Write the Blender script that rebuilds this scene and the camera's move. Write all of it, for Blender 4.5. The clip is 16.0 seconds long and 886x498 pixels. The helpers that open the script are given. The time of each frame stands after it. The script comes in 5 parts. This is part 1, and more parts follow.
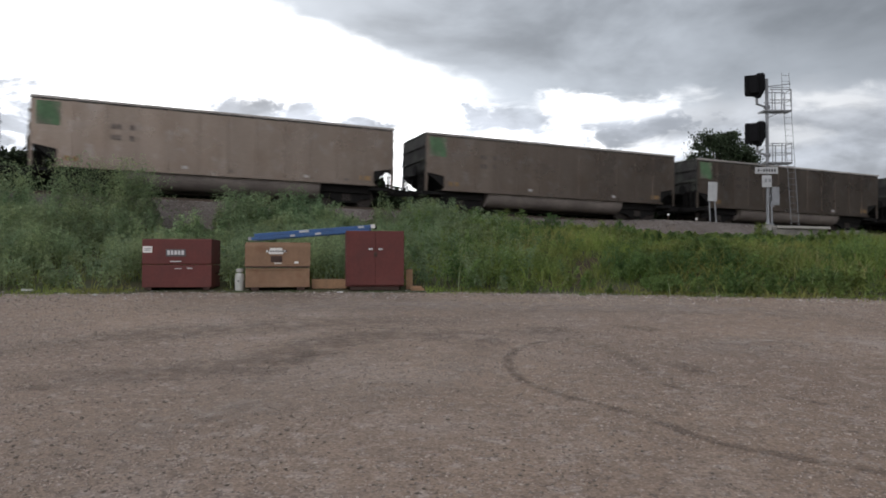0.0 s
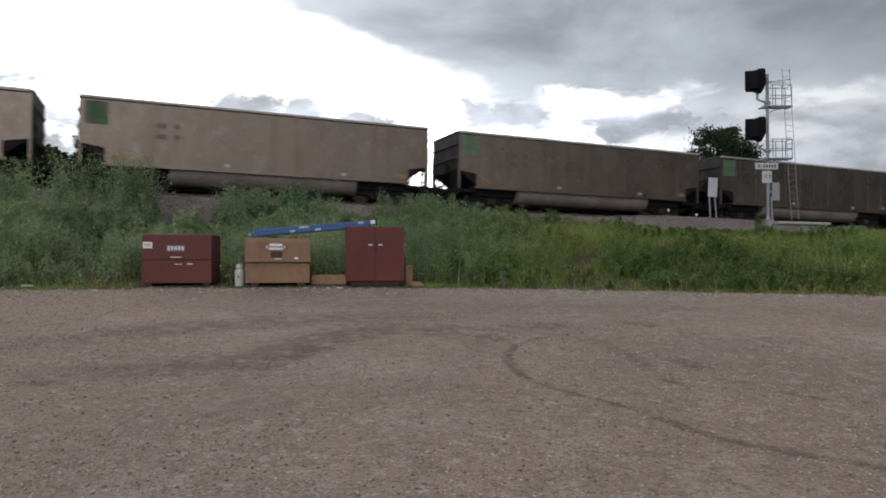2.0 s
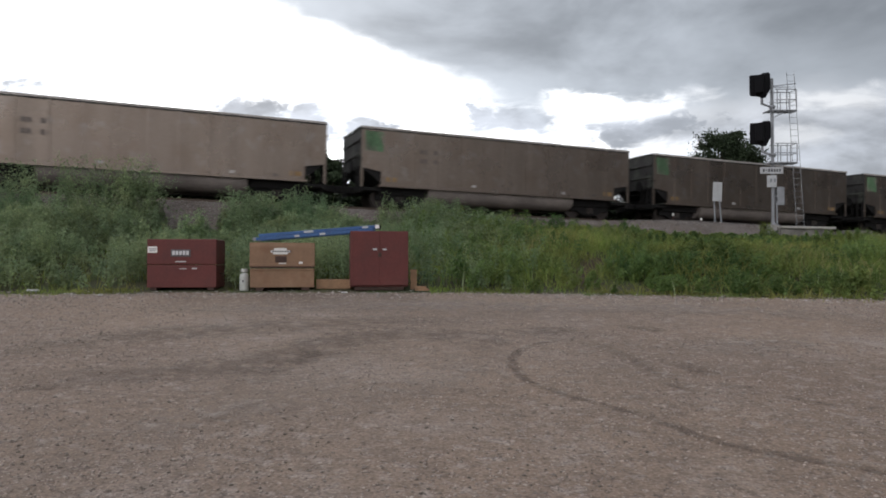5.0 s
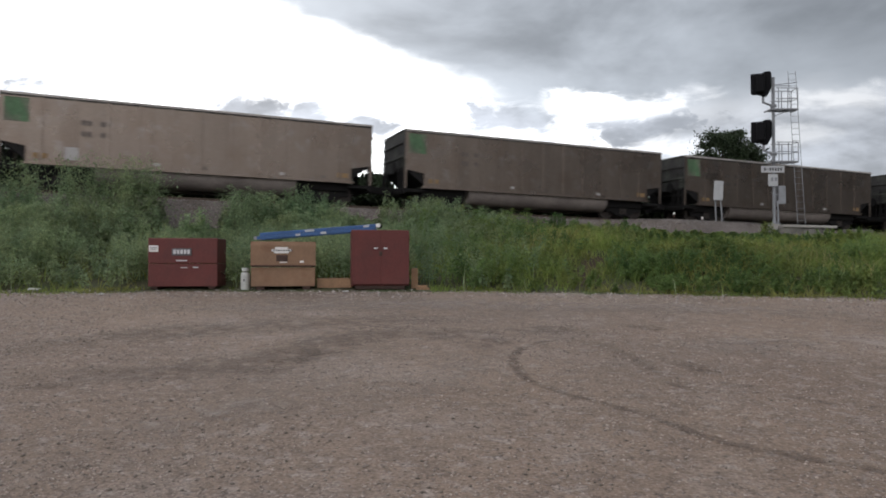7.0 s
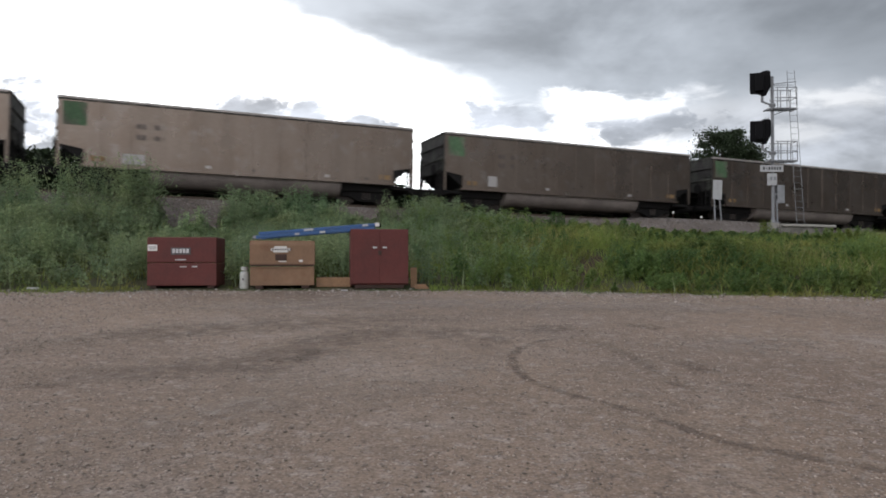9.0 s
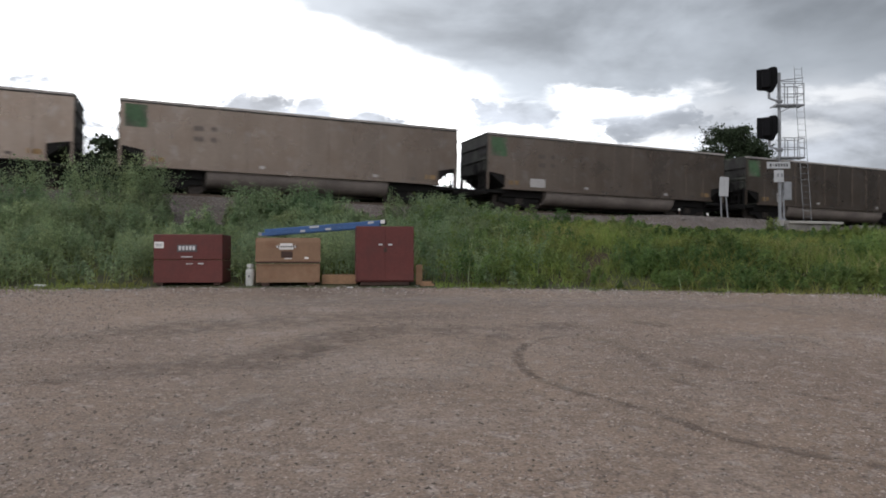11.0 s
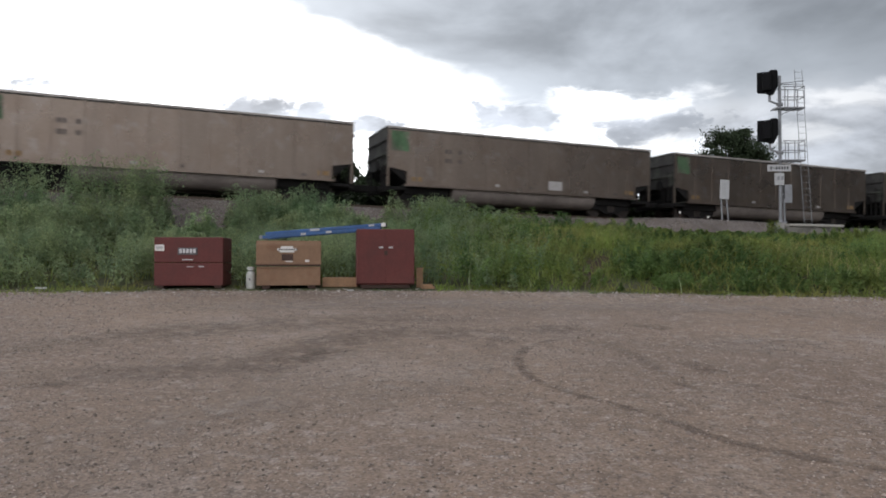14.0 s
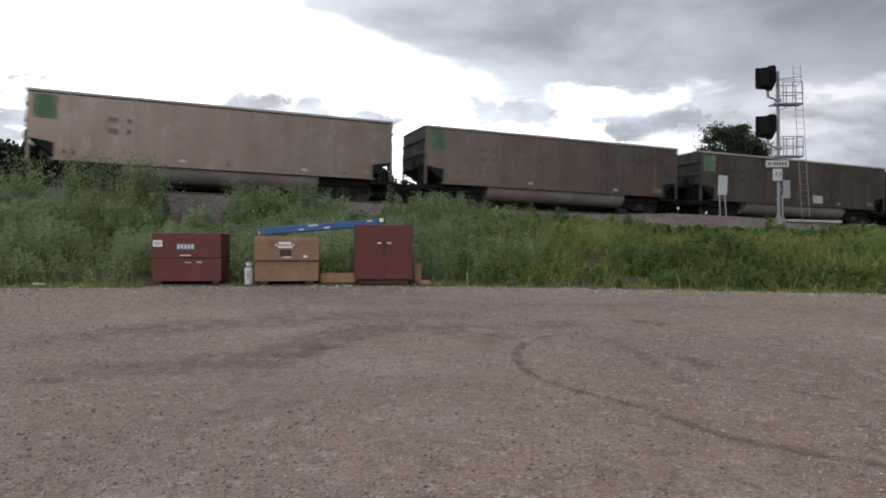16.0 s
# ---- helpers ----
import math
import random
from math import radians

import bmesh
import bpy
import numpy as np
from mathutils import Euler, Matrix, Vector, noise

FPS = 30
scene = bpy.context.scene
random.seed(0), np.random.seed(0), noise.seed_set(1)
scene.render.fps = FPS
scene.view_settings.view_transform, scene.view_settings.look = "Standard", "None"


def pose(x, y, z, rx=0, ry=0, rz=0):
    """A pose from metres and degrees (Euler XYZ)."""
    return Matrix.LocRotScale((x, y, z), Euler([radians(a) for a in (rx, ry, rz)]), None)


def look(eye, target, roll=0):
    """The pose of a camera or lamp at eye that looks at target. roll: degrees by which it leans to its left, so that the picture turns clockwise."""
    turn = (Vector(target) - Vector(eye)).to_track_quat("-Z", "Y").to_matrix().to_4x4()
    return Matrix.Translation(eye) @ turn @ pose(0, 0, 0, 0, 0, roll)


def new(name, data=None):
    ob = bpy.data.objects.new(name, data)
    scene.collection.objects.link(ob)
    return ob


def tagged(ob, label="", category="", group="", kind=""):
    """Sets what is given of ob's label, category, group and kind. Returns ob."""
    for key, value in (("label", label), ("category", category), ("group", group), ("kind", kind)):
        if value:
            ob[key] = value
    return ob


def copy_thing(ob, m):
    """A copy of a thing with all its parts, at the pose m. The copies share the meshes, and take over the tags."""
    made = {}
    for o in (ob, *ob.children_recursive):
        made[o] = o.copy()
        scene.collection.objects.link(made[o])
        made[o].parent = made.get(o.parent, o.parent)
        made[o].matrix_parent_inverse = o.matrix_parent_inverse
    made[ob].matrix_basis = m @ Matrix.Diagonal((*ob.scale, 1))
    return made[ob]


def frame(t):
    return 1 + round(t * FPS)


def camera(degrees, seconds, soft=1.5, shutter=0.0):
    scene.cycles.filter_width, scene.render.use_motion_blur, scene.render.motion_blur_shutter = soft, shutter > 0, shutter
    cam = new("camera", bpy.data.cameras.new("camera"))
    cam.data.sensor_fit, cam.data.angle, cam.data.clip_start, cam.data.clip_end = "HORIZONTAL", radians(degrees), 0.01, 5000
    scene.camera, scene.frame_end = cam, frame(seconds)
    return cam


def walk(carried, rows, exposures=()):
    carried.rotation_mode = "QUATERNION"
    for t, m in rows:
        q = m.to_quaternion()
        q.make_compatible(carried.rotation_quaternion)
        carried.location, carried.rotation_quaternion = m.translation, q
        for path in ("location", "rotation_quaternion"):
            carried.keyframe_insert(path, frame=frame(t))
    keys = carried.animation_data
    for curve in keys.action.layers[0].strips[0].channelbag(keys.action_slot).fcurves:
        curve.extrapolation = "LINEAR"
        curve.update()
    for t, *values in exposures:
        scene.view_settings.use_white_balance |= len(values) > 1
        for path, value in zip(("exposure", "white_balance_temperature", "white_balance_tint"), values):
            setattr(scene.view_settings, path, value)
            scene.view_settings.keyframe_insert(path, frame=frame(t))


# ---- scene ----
EYE_Z = 1.6
cam = camera(64.2, 16.0, soft=1.8, shutter=0.5)
# seconds, yaw, pitch of the hand-held turn
TURN = [(0.0, -0.42, 1.27), (0.5, -0.35, 1.62), (1.0, -0.42, 1.55), (1.5, -0.46, 0.99), (2.0, -0.42, 0.92),
        (2.5, -0.35, 1.06), (3.0, -0.28, 0.99), (3.5, -0.28, 1.20), (4.0, -0.14, 1.34), (5.2, -0.07, 1.27),
        (6.5, 0.0, 1.20), (7.0, 0.0, 1.20), (7.5, -0.07, 1.06), (8.0, -0.07, 0.71), (8.5, -0.07, 1.06),
        (9.0, -0.07, 1.13), (10.2, 0.18, 1.05), (11.5, 0.42, 0.85), (12.0, 0.42, 1.55), (12.5, 0.39, 1.27), (13.0, 0.35, 0.85),
        (13.5, 0.28, 0.78), (14.0, 0.42, 1.13), (14.5, 0.42, 1.20), (15.0, 0.42, 1.09), (15.5, 0.35, 0.92), (16.0, 0.28, 0.78)]
walk(cam, [(t, pose(0, 0, EYE_Z, 90 + p, 0, y)) for t, y, p in TURN], [(0.0, 0.0), (4.0, 0.02), (9.0, 0.06), (16.0, 0.13)])


# ---- light ----
def sky_world():
    w = bpy.data.worlds.new("overcast_sky")
    w.use_nodes = True
    nt = w.node_tree
    nt.nodes.clear()
    L = nt.links.new

    def math_(op, a, b=None, clamp=False):
        n = nt.nodes.new("ShaderNodeMath")
        n.operation, n.use_clamp = op, clamp
        for i, v in enumerate((a, b)):
            if v is None:
                continue
            if isinstance(v, (int, float)):
                n.inputs[i].default_value = v
            else:
                L(v, n.inputs[i])
        return n.outputs[0]

    def ramp(x, lo, hi, a=0.0, b=1.0):
        n = nt.nodes.new("ShaderNodeMapRange")
        n.interpolation_type = "SMOOTHSTEP"
        L(x, n.inputs[0])
        for i, v in enumerate((lo, hi, a, b)):
            n.inputs[i + 1].default_value = v
        return n.outputs[0]

    def noise_(vec, scale, detail, rough=0.55, dist=0.0):
        n = nt.nodes.new("ShaderNodeTexNoise")
        n.inputs["Scale"].default_value, n.inputs["Detail"].default_value = scale, detail
        n.inputs["Roughness"].default_value, n.inputs["Distortion"].default_value = rough, dist
        L(vec, n.inputs["Vector"])
        return n.outputs[0]

    tc = nt.nodes.new("ShaderNodeTexCoord")
    sep = nt.nodes.new("ShaderNodeSeparateXYZ")
    L(tc.outputs["Generated"], sep.inputs[0])
    x, y, z = sep.outputs
    az = math_("MULTIPLY", math_("ARCTAN2", x, y), 57.2958)
    el = math_("MULTIPLY", math_("ARCSINE", z), 57.2958)
    # a flat cloud layer seen in perspective
    comb = nt.nodes.new("ShaderNodeCombineXYZ")
    zz = math_("ADD", math_("ABSOLUTE", z), 0.14)
    L(math_("DIVIDE", x, zz), comb.inputs[0])
    L(math_("DIVIDE", y, zz), comb.inputs[1])
    layer = comb.outputs[0]
    puff = nt.nodes.new("ShaderNodeCombineXYZ")
    L(x, puff.inputs[0])
    L(y, puff.inputs[1])
    L(math_("MULTIPLY", z, 2.4), puff.inputs[2])
    big = noise_(layer, 0.55, 5, 0.5, 0.3)
    soft = noise_(puff.outputs[0], 3.2, 5, 0.5, 0.3)
    fine = noise_(puff.outputs[0], 9.0, 7, 0.55, 0.3)
    wisp = noise_(puff.outputs[0], 6.0, 6, 0.55)
    ragged = math_("ADD", math_("MULTIPLY", math_("SUBTRACT", wisp, 0.5), 5.0), math_("MULTIPLY", math_("SUBTRACT", fine, 0.5), 2.5))
    tiny = noise_(puff.outputs[0], 17.0, 7, 0.6, 0.4)
    frayed = math_("ADD", math_("MULTIPLY", ragged, 0.6), math_("MULTIPLY", math_("SUBTRACT", tiny, 0.5), 6.0))
    # the edge of the dark deck, which sinks to the right and then runs level
    line = math_("MAXIMUM", math_("SUBTRACT", SKY_EDGE, math_("MULTIPLY", az, SKY_EDGE_SLOPE)), 11.4)
    edge = math_("ADD", math_("SUBTRACT", el, line), math_("MULTIPLY", ragged, 0.8))
    deck = ramp(edge, -1.0, 1.9)

    def oval(ca, ce, ra, re, fray, lo, hi):
        dx = math_("DIVIDE", math_("SUBTRACT", az, ca), ra)
        dy = math_("DIVIDE", math_("SUBTRACT", el, ce), re)
        rr = math_("ADD", math_("MULTIPLY", dx, dx), math_("MULTIPLY", dy, dy))
        return ramp(math_("ADD", rr, math_("MULTIPLY", frayed, fray)), lo, hi, 1.0, 0.0)

    # rifts where the deck is thin
    for ca, ce, ra, re, amount in RIFTS:
        deck = math_("MULTIPLY", deck, math_("SUBTRACT", 1.0, math_("MULTIPLY", oval(ca, ce, ra, re, 0.9, -0.5, 1.7), amount)))
    # broken grey cloud under the deck
    low = math_("MULTIPLY", ramp(az, 9.0, 19.0, 0.0, 0.95), ramp(math_("ADD", el, ragged), 9.0, 12.0, 1.0, 0.75))
    low = math_("MAXIMUM", low, ramp(math_("ABSOLUTE", az), 24.0, 60.0))
    # the small clouds before the bright part
    for ca, ce, ra, re in SMALL_CLOUDS:
        low = math_("MAXIMUM", low, oval(ca, ce, ra, re, 0.7, 0.1, 1.6))
    for ca, ce, ra, re, amount in RIFTS:
        low = math_("MULTIPLY", low, math_("SUBTRACT", 1.0, math_("MULTIPLY", oval(ca, ce, ra, re, 0.9, -0.5, 1.7), amount)))
    # brightness: thin bright cloud where the sun stands behind it, a grey deck elsewhere
    sd = nt.nodes.new("ShaderNodeVectorMath")
    sd.operation = "DOT_PRODUCT"
    sd.inputs[1].default_value = SUN_WAY
    L(tc.outputs["Generated"], sd.inputs[0])
    glow = ramp(sd.outputs["Value"], 0.35, 0.99)
    thin = math_("ADD", 0.85, math_("MULTIPLY", glow, 2.2))
    thin = math_("MULTIPLY", thin, ramp(az, 24.0, 12.0, 0.62, 1.0))
    tex = math_("ADD", math_("MULTIPLY", soft, 0.6), math_("MULTIPLY", math_("ADD", fine, big), 0.2))
    grey = ramp(tex, 0.38, 0.62, 0.29, 0.6)
    grey = math_("MULTIPLY", grey, math_("ADD", 0.8, math_("MULTIPLY", glow, 0.3)))
    grey = math_("MULTIPLY", grey, math_("MAXIMUM", ramp(az, 14.0, 33.0, 1.0, 0.62), ramp(el, 30.0, 60.0)))
    grey = math_("ADD", grey, ramp(edge, 5.0, 0.0, 0.0, 0.16))
    lowgrey = ramp(math_("ADD", math_("MULTIPLY", fine, 0.5), math_("MULTIPLY", wisp, 0.5)), 0.38, 0.62, 0.42, 0.88)
    # past the right of view, darkened to dim the cars' reflections
    lowgrey = math_("MULTIPLY", lowgrey, math_("MULTIPLY", ramp(az, 16.0, 33.0, 1.0, 0.78), ramp(az, 33.0, 70.0, 1.0, 0.3)))

    def tint(v, c):
        n = nt.nodes.new("ShaderNodeCombineXYZ")
        for i in range(3):
            L(math_("MULTIPLY", v, c[i]), n.inputs[i])
        return n.outputs[0]

    def mixc(f, a, b):
        n = nt.nodes.new("ShaderNodeMix")
        n.data_type = "RGBA"
        if isinstance(f, float):
            n.inputs[0].default_value = f
        else:
            L(f, n.inputs[0])
        L(a, n.inputs[6])
        L(b, n.inputs[7])
        return n.outputs[2]

    cloud = mixc(low, tint(thin, (0.99, 1.0, 1.02)), tint(lowgrey, (0.92, 0.98, 1.1)))
    cloud = mixc(deck, cloud, tint(grey, (0.91, 0.985, 1.09)))
    # unseen sky behind the lot: brighter broken cloud, added to light surfaces facing it
    away = math_("ADD", math_("MULTIPLY", y, 0.87), math_("MULTIPLY", x, 0.5))
    behind = math_("MULTIPLY", ramp(away, 0.1, -0.8), ramp(el, 62.0, 30.0, 0.25, 1.0))
    cloud = mixc(behind, cloud, tint(ramp(tex, 0.36, 0.64, 1.5, 2.3), (0.985, 0.99, 1.02)))
    sky = nt.nodes.new("ShaderNodeTexSky")
    sky.sky_type, sky.sun_disc = "NISHITA", False
    sky.sun_elevation, sky.sun_rotation = radians(SUN_EL), radians(SUN_AZ)
    blue = nt.nodes.new("ShaderNodeMix")
    blue.data_type, blue.blend_type = "RGBA", "MULTIPLY"
    blue.inputs[0].default_value = 1.0
    L(sky.outputs[0], blue.inputs[6])
    blue.inputs[7].default_value = (0.1, 0.1, 0.1, 1)
    final = mixc(0.94, blue.outputs[2], cloud)
    bg = nt.nodes.new("ShaderNodeBackground")
    L(final, bg.inputs[0])
    bg.inputs[1].default_value = SKY_STRENGTH
    out = nt.nodes.new("ShaderNodeOutputWorld")
    L(bg.outputs[0], out.inputs[0])
    scene.world = w


SUN_AZ, SUN_EL = -20.0, 30.0
SUN_WAY = (math.sin(radians(SUN_AZ)) * math.cos(radians(SUN_EL)), math.cos(radians(SUN_AZ)) * math.cos(radians(SUN_EL)), math.sin(radians(SUN_EL)))
SKY_STRENGTH = 1.0
SKY_EDGE_SLOPE, SKY_EDGE = 0.37, 14.2
# ragged small clouds: azimuth, elevation, half width, half height; rifts also take how far they open
SMALL_CLOUDS = [(4.9, 11.8, 4.8, 1.8), (7.2, 11.0, 3.4, 1.8), (-12.5, 11.0, 7.0, 2.2), (-7.5, 10.8, 4.0, 1.4), (-33.0, 8.5, 8.0, 4.2),
                (15.0, 10.3, 5.0, 1.4), (19.0, 10.8, 4.0, 1.2)]
RIFTS = [(14.0, 12.3, 4.4, 1.0, 0.9), (10.5, 12.8, 2.4, 1.0, 0.7), (19.5, 12.8, 2.8, 0.8, 0.5), (31.0, 11.7, 4.0, 0.9, 0.6), (26.5, 9.3, 3.0, 0.8, 0.4), (18.5, 9.0, 2.8, 0.8, 0.4)]
sky_world()

sun = new("sun", bpy.data.lights.new("sun", "SUN"))
sun.data.energy, sun.data.angle, sun.data.color = 0.55, radians(25), (1.0, 0.96, 0.9)
sun.matrix_world = look(tuple(60 * c for c in SUN_WAY), (0, 0, 0))


# ---- materials ----
def shader(name, base, rough=0.7, metal=0.0, scale=6.0, vary=0.18, fine=60.0, fine_vary=0.12, bump=0.3, bump_dist=0.01,
           tints=(), island=0.0, random_=0.0, spec=0.4, translucent=0.0, streak=0.0):
    """Principled surface with two scales of variation. tints: (colour, scale, from, to, amount) blotches."""
    m = bpy.data.materials.new(name)
    m.use_nodes = True
    nt = m.node_tree
    L = nt.links.new
    bsdf = nt.nodes["Principled BSDF"]
    tc = nt.nodes.new("ShaderNodeTexCoord")
    geo = nt.nodes.new("ShaderNodeNewGeometry")
    vec = tc.outputs["Object"] if not island else geo.outputs["Position"]

    def noise_(sc, det=4.0, rg=0.6):
        n = nt.nodes.new("ShaderNodeTexNoise")
        n.inputs["Scale"].default_value, n.inputs["Detail"].default_value, n.inputs["Roughness"].default_value = sc, det, rg
        L(vec, n.inputs["Vector"])
        return n.outputs[0]

    def rng(x, a, b, c, d):
        n = nt.nodes.new("ShaderNodeMapRange")
        L(x, n.inputs[0])
        for i, v in enumerate((a, b, c, d)):
            n.inputs[i + 1].default_value = v
        return n.outputs[0]

    def mul(a, b):
        n = nt.nodes.new("ShaderNodeMath")
        n.operation = "MULTIPLY"
        L(a, n.inputs[0])
        L(b, n.inputs[1])
        return n.outputs[0]

    def mix(f, a, b, blend="MIX"):
        n = nt.nodes.new("ShaderNodeMix")
        n.data_type, n.blend_type = "RGBA", blend
        for s, v in ((0, f), (6, a), (7, b)):
            if isinstance(v, (int, float)):
                n.inputs[s].default_value = v
            elif isinstance(v, tuple):
                n.inputs[s].default_value = (*v, 1)
            else:
                L(v, n.inputs[s])
        return n.outputs[2]

    n1, n2 = noise_(scale), noise_(fine, 3.0)
    fac = mul(rng(n1, 0.3, 0.7, 1 - vary, 1 + vary), rng(n2, 0.3, 0.7, 1 - fine_vary, 1 + fine_vary))
    if streak:
        # rain-washed streaks that run down the sheet, other ones on each
        oi_ = nt.nodes.new("ShaderNodeObjectInfo")
        sv = nt.nodes.new("ShaderNodeVectorMath")
        sv.operation = "MULTIPLY_ADD"
        L(vec, sv.inputs[0])
        sv.inputs[1].default_value = (1.6, 1.6, 0.16)
        L(oi_.outputs["Random"], sv.inputs[2])
        sn = nt.nodes.new("ShaderNodeTexNoise")
        sn.noise_dimensions = "4D"
        sn.inputs["Scale"].default_value, sn.inputs["Detail"].default_value, sn.inputs["Roughness"].default_value = 1.0, 5.0, 0.6
        L(sv.outputs[0], sn.inputs["Vector"])
        sw = nt.nodes.new("ShaderNodeMath")
        sw.operation = "MULTIPLY"
        L(oi_.outputs["Random"], sw.inputs[0])
        sw.inputs[1].default_value = 40.0
        L(sw.outputs[0], sn.inputs["W"])
        fac = mul(fac, rng(sn.outputs[0], 0.3, 0.7, 1 - streak, 1 + streak))
    if island:
        fac = mul(fac, rng(geo.outputs["Random Per Island"], 0, 1, 1 - island, 1 + island))
    if random_:
        oi = nt.nodes.new("ShaderNodeObjectInfo")
        fac = mul(fac, rng(oi.outputs["Random"], 0, 1, 1 - random_, 1 + random_))
    col = None
    cur = base
    for c, sc, a, b, amount in tints:
        cur = mix(rng(noise_(sc, 5.0), a, b, 0.0, amount), cur, c)
    comb = nt.nodes.new("ShaderNodeCombineXYZ")
    for i in range(3):
        L(fac, comb.inputs[i])
    col = mix(1.0, cur, comb.outputs[0], "MULTIPLY")
    L(col, bsdf.inputs["Base Color"])
    L(rng(n1, 0.3, 0.7, max(0.05, rough - 0.1), min(1.0, rough + 0.1)), bsdf.inputs["Roughness"])
    bsdf.inputs["Metallic"].default_value = metal
    bsdf.inputs["Specular IOR Level"].default_value = spec
    if bump:
        b = nt.nodes.new("ShaderNodeBump")
        b.inputs["Strength"].default_value, b.inputs["Distance"].default_value = bump, bump_dist
        L(n2, b.inputs["Height"])
        L(b.outputs[0], bsdf.inputs["Normal"])
    if translucent:
        tr = nt.nodes.new("ShaderNodeBsdfTranslucent")
        L(col, tr.inputs["Color"])
        ms = nt.nodes.new("ShaderNodeMixShader")
        ms.inputs[0].default_value = translucent
        L(bsdf.outputs[0], ms.inputs[1])
        L(tr.outputs[0], ms.inputs[2])
        L(ms.outputs[0], nt.nodes["Material Output"].inputs[0])
    return m


M = {}
M["gravel"] = shader("gravel", (0.233, 0.174, 0.138), 0.95, 0, 0.35, 0.14, 42.0, 0.36, 0.6, 0.015, spec=0.2,
                     tints=[((0.344, 0.293, 0.267), 0.9, 0.5, 0.66, 0.6), ((0.172, 0.126, 0.101), 0.45, 0.47, 0.64, 0.75), ((0.262, 0.191, 0.145), 0.22, 0.47, 0.62, 0.75),
                            ((0.177, 0.133, 0.109), 4.5, 0.5, 0.64, 0.6), ((0.353, 0.307, 0.280), 7.0, 0.54, 0.66, 0.5),
                            ((0.484, 0.439, 0.409), 20.0, 0.6, 0.68, 0.45), ((0.102, 0.078, 0.067), 15.0, 0.57, 0.66, 0.65)])
M["pebble"] = shader("pebble", (0.29, 0.24, 0.21), 0.9, 0, 9.0, 0.15, 60, 0.12, 0.2, island=0.55, spec=0.2)
M["coarse"] = shader("coarse_stone", (0.28, 0.235, 0.205), 0.9, 0, 9.0, 0.15, 60, 0.12, 0.2, island=0.5, spec=0.2)
M["soil"] = shader("soil", (0.075, 0.07, 0.04), 0.95, 0, 0.5, 0.3, 25, 0.4, 0.8, 0.03, spec=0.15,
                   tints=[((0.06, 0.085, 0.03), 1.5, 0.45, 0.6, 0.8)])
M["dirt"] = shader("bare_dirt", (0.085, 0.062, 0.045), 0.95, 0, 1.5, 0.25, 25, 0.3, 0.8, 0.03, spec=0.1)
M["ballast"] = shader("ballast", (0.165, 0.142, 0.131), 0.95, 0, 0.8, 0.2, 22, 0.5, 1.0, 0.05, spec=0.2,
                      tints=[((0.14, 0.11, 0.09), 0.9, 0.45, 0.65, 0.6)])
M["stone"] = shader("ballast_stone", (0.2, 0.176, 0.164), 0.9, 0, 4, 0.2, 40, 0.15, 0.3, island=0.5, spec=0.2)
M["edge_stone"] = shader("pale_edge_stone", (0.33, 0.295, 0.275), 0.9, 0, 4, 0.2, 40, 0.15, 0.3, island=0.5, spec=0.2)
# paler and greyer than the fresh leaf: glare painted into the colour
M["weed"] = shader("weed_leaf_glare_paled", (0.245, 0.32, 0.18), 0.6, 0, 0.45, 0.3, 9.0, 0.2, 0, island=0.3, spec=0.25, translucent=0.6,
                   tints=[((0.32, 0.36, 0.175), 0.6, 0.44, 0.62, 0.8), ((0.14, 0.225, 0.12), 0.33, 0.5, 0.62, 0.75)])
M["fresh"] = shader("fresh_weed_leaf", (0.17, 0.25, 0.085), 0.6, 0, 0.45, 0.3, 9.0, 0.2, 0, island=0.3, spec=0.25, translucent=0.6,
                    tints=[((0.27, 0.3, 0.09), 0.55, 0.46, 0.62, 0.9), ((0.08, 0.15, 0.055), 0.4, 0.48, 0.6, 0.8)])
M["grass"] = shader("grass_blade", (0.19, 0.25, 0.065), 0.6, 0, 0.35, 0.3, 6.0, 0.2, 0, island=0.3, spec=0.25, translucent=0.6,
                    tints=[((0.3, 0.275, 0.09), 0.24, 0.46, 0.6, 0.85), ((0.1, 0.17, 0.05), 0.5, 0.5, 0.65, 0.75)])
M["stalk"] = shader("flower_stalk", (0.29, 0.34, 0.18), 0.7, 0, 0.5, 0.25, 8, 0.2, 0, island=0.3, spec=0.2, translucent=0.4)
M["dry"] = shader("dry_grass", (0.33, 0.29, 0.13), 0.7, 0, 0.5, 0.25, 8, 0.2, 0, island=0.3, spec=0.2, translucent=0.4)
M["tree_leaf"] = shader("tree_leaf", (0.034, 0.048, 0.026), 0.75, 0, 0.6, 0.3, 5, 0.2, 0, island=0.35, spec=0.12, translucent=0.1)
M["bark"] = shader("bark", (0.07, 0.055, 0.042), 0.95, 0, 3, 0.3, 20, 0.3, 0.8, 0.03)
M["car_side"] = shader("weathered_aluminium", (0.143, 0.116, 0.098), 0.32, 0.9, 0.55, 0.12, 14, 0.08, 0.08, 0.01, random_=0.06, spec=0.2, streak=0.12,
                       tints=[((0.122, 0.092, 0.073), 0.7, 0.48, 0.68, 0.6), ((0.2, 0.182, 0.172), 1.7, 0.56, 0.72, 0.5)])
M["car_rim"] = shader("bare_aluminium_rim", (0.33, 0.3, 0.285), 0.6, 0.2, 1.2, 0.15, 20, 0.1, 0.1)
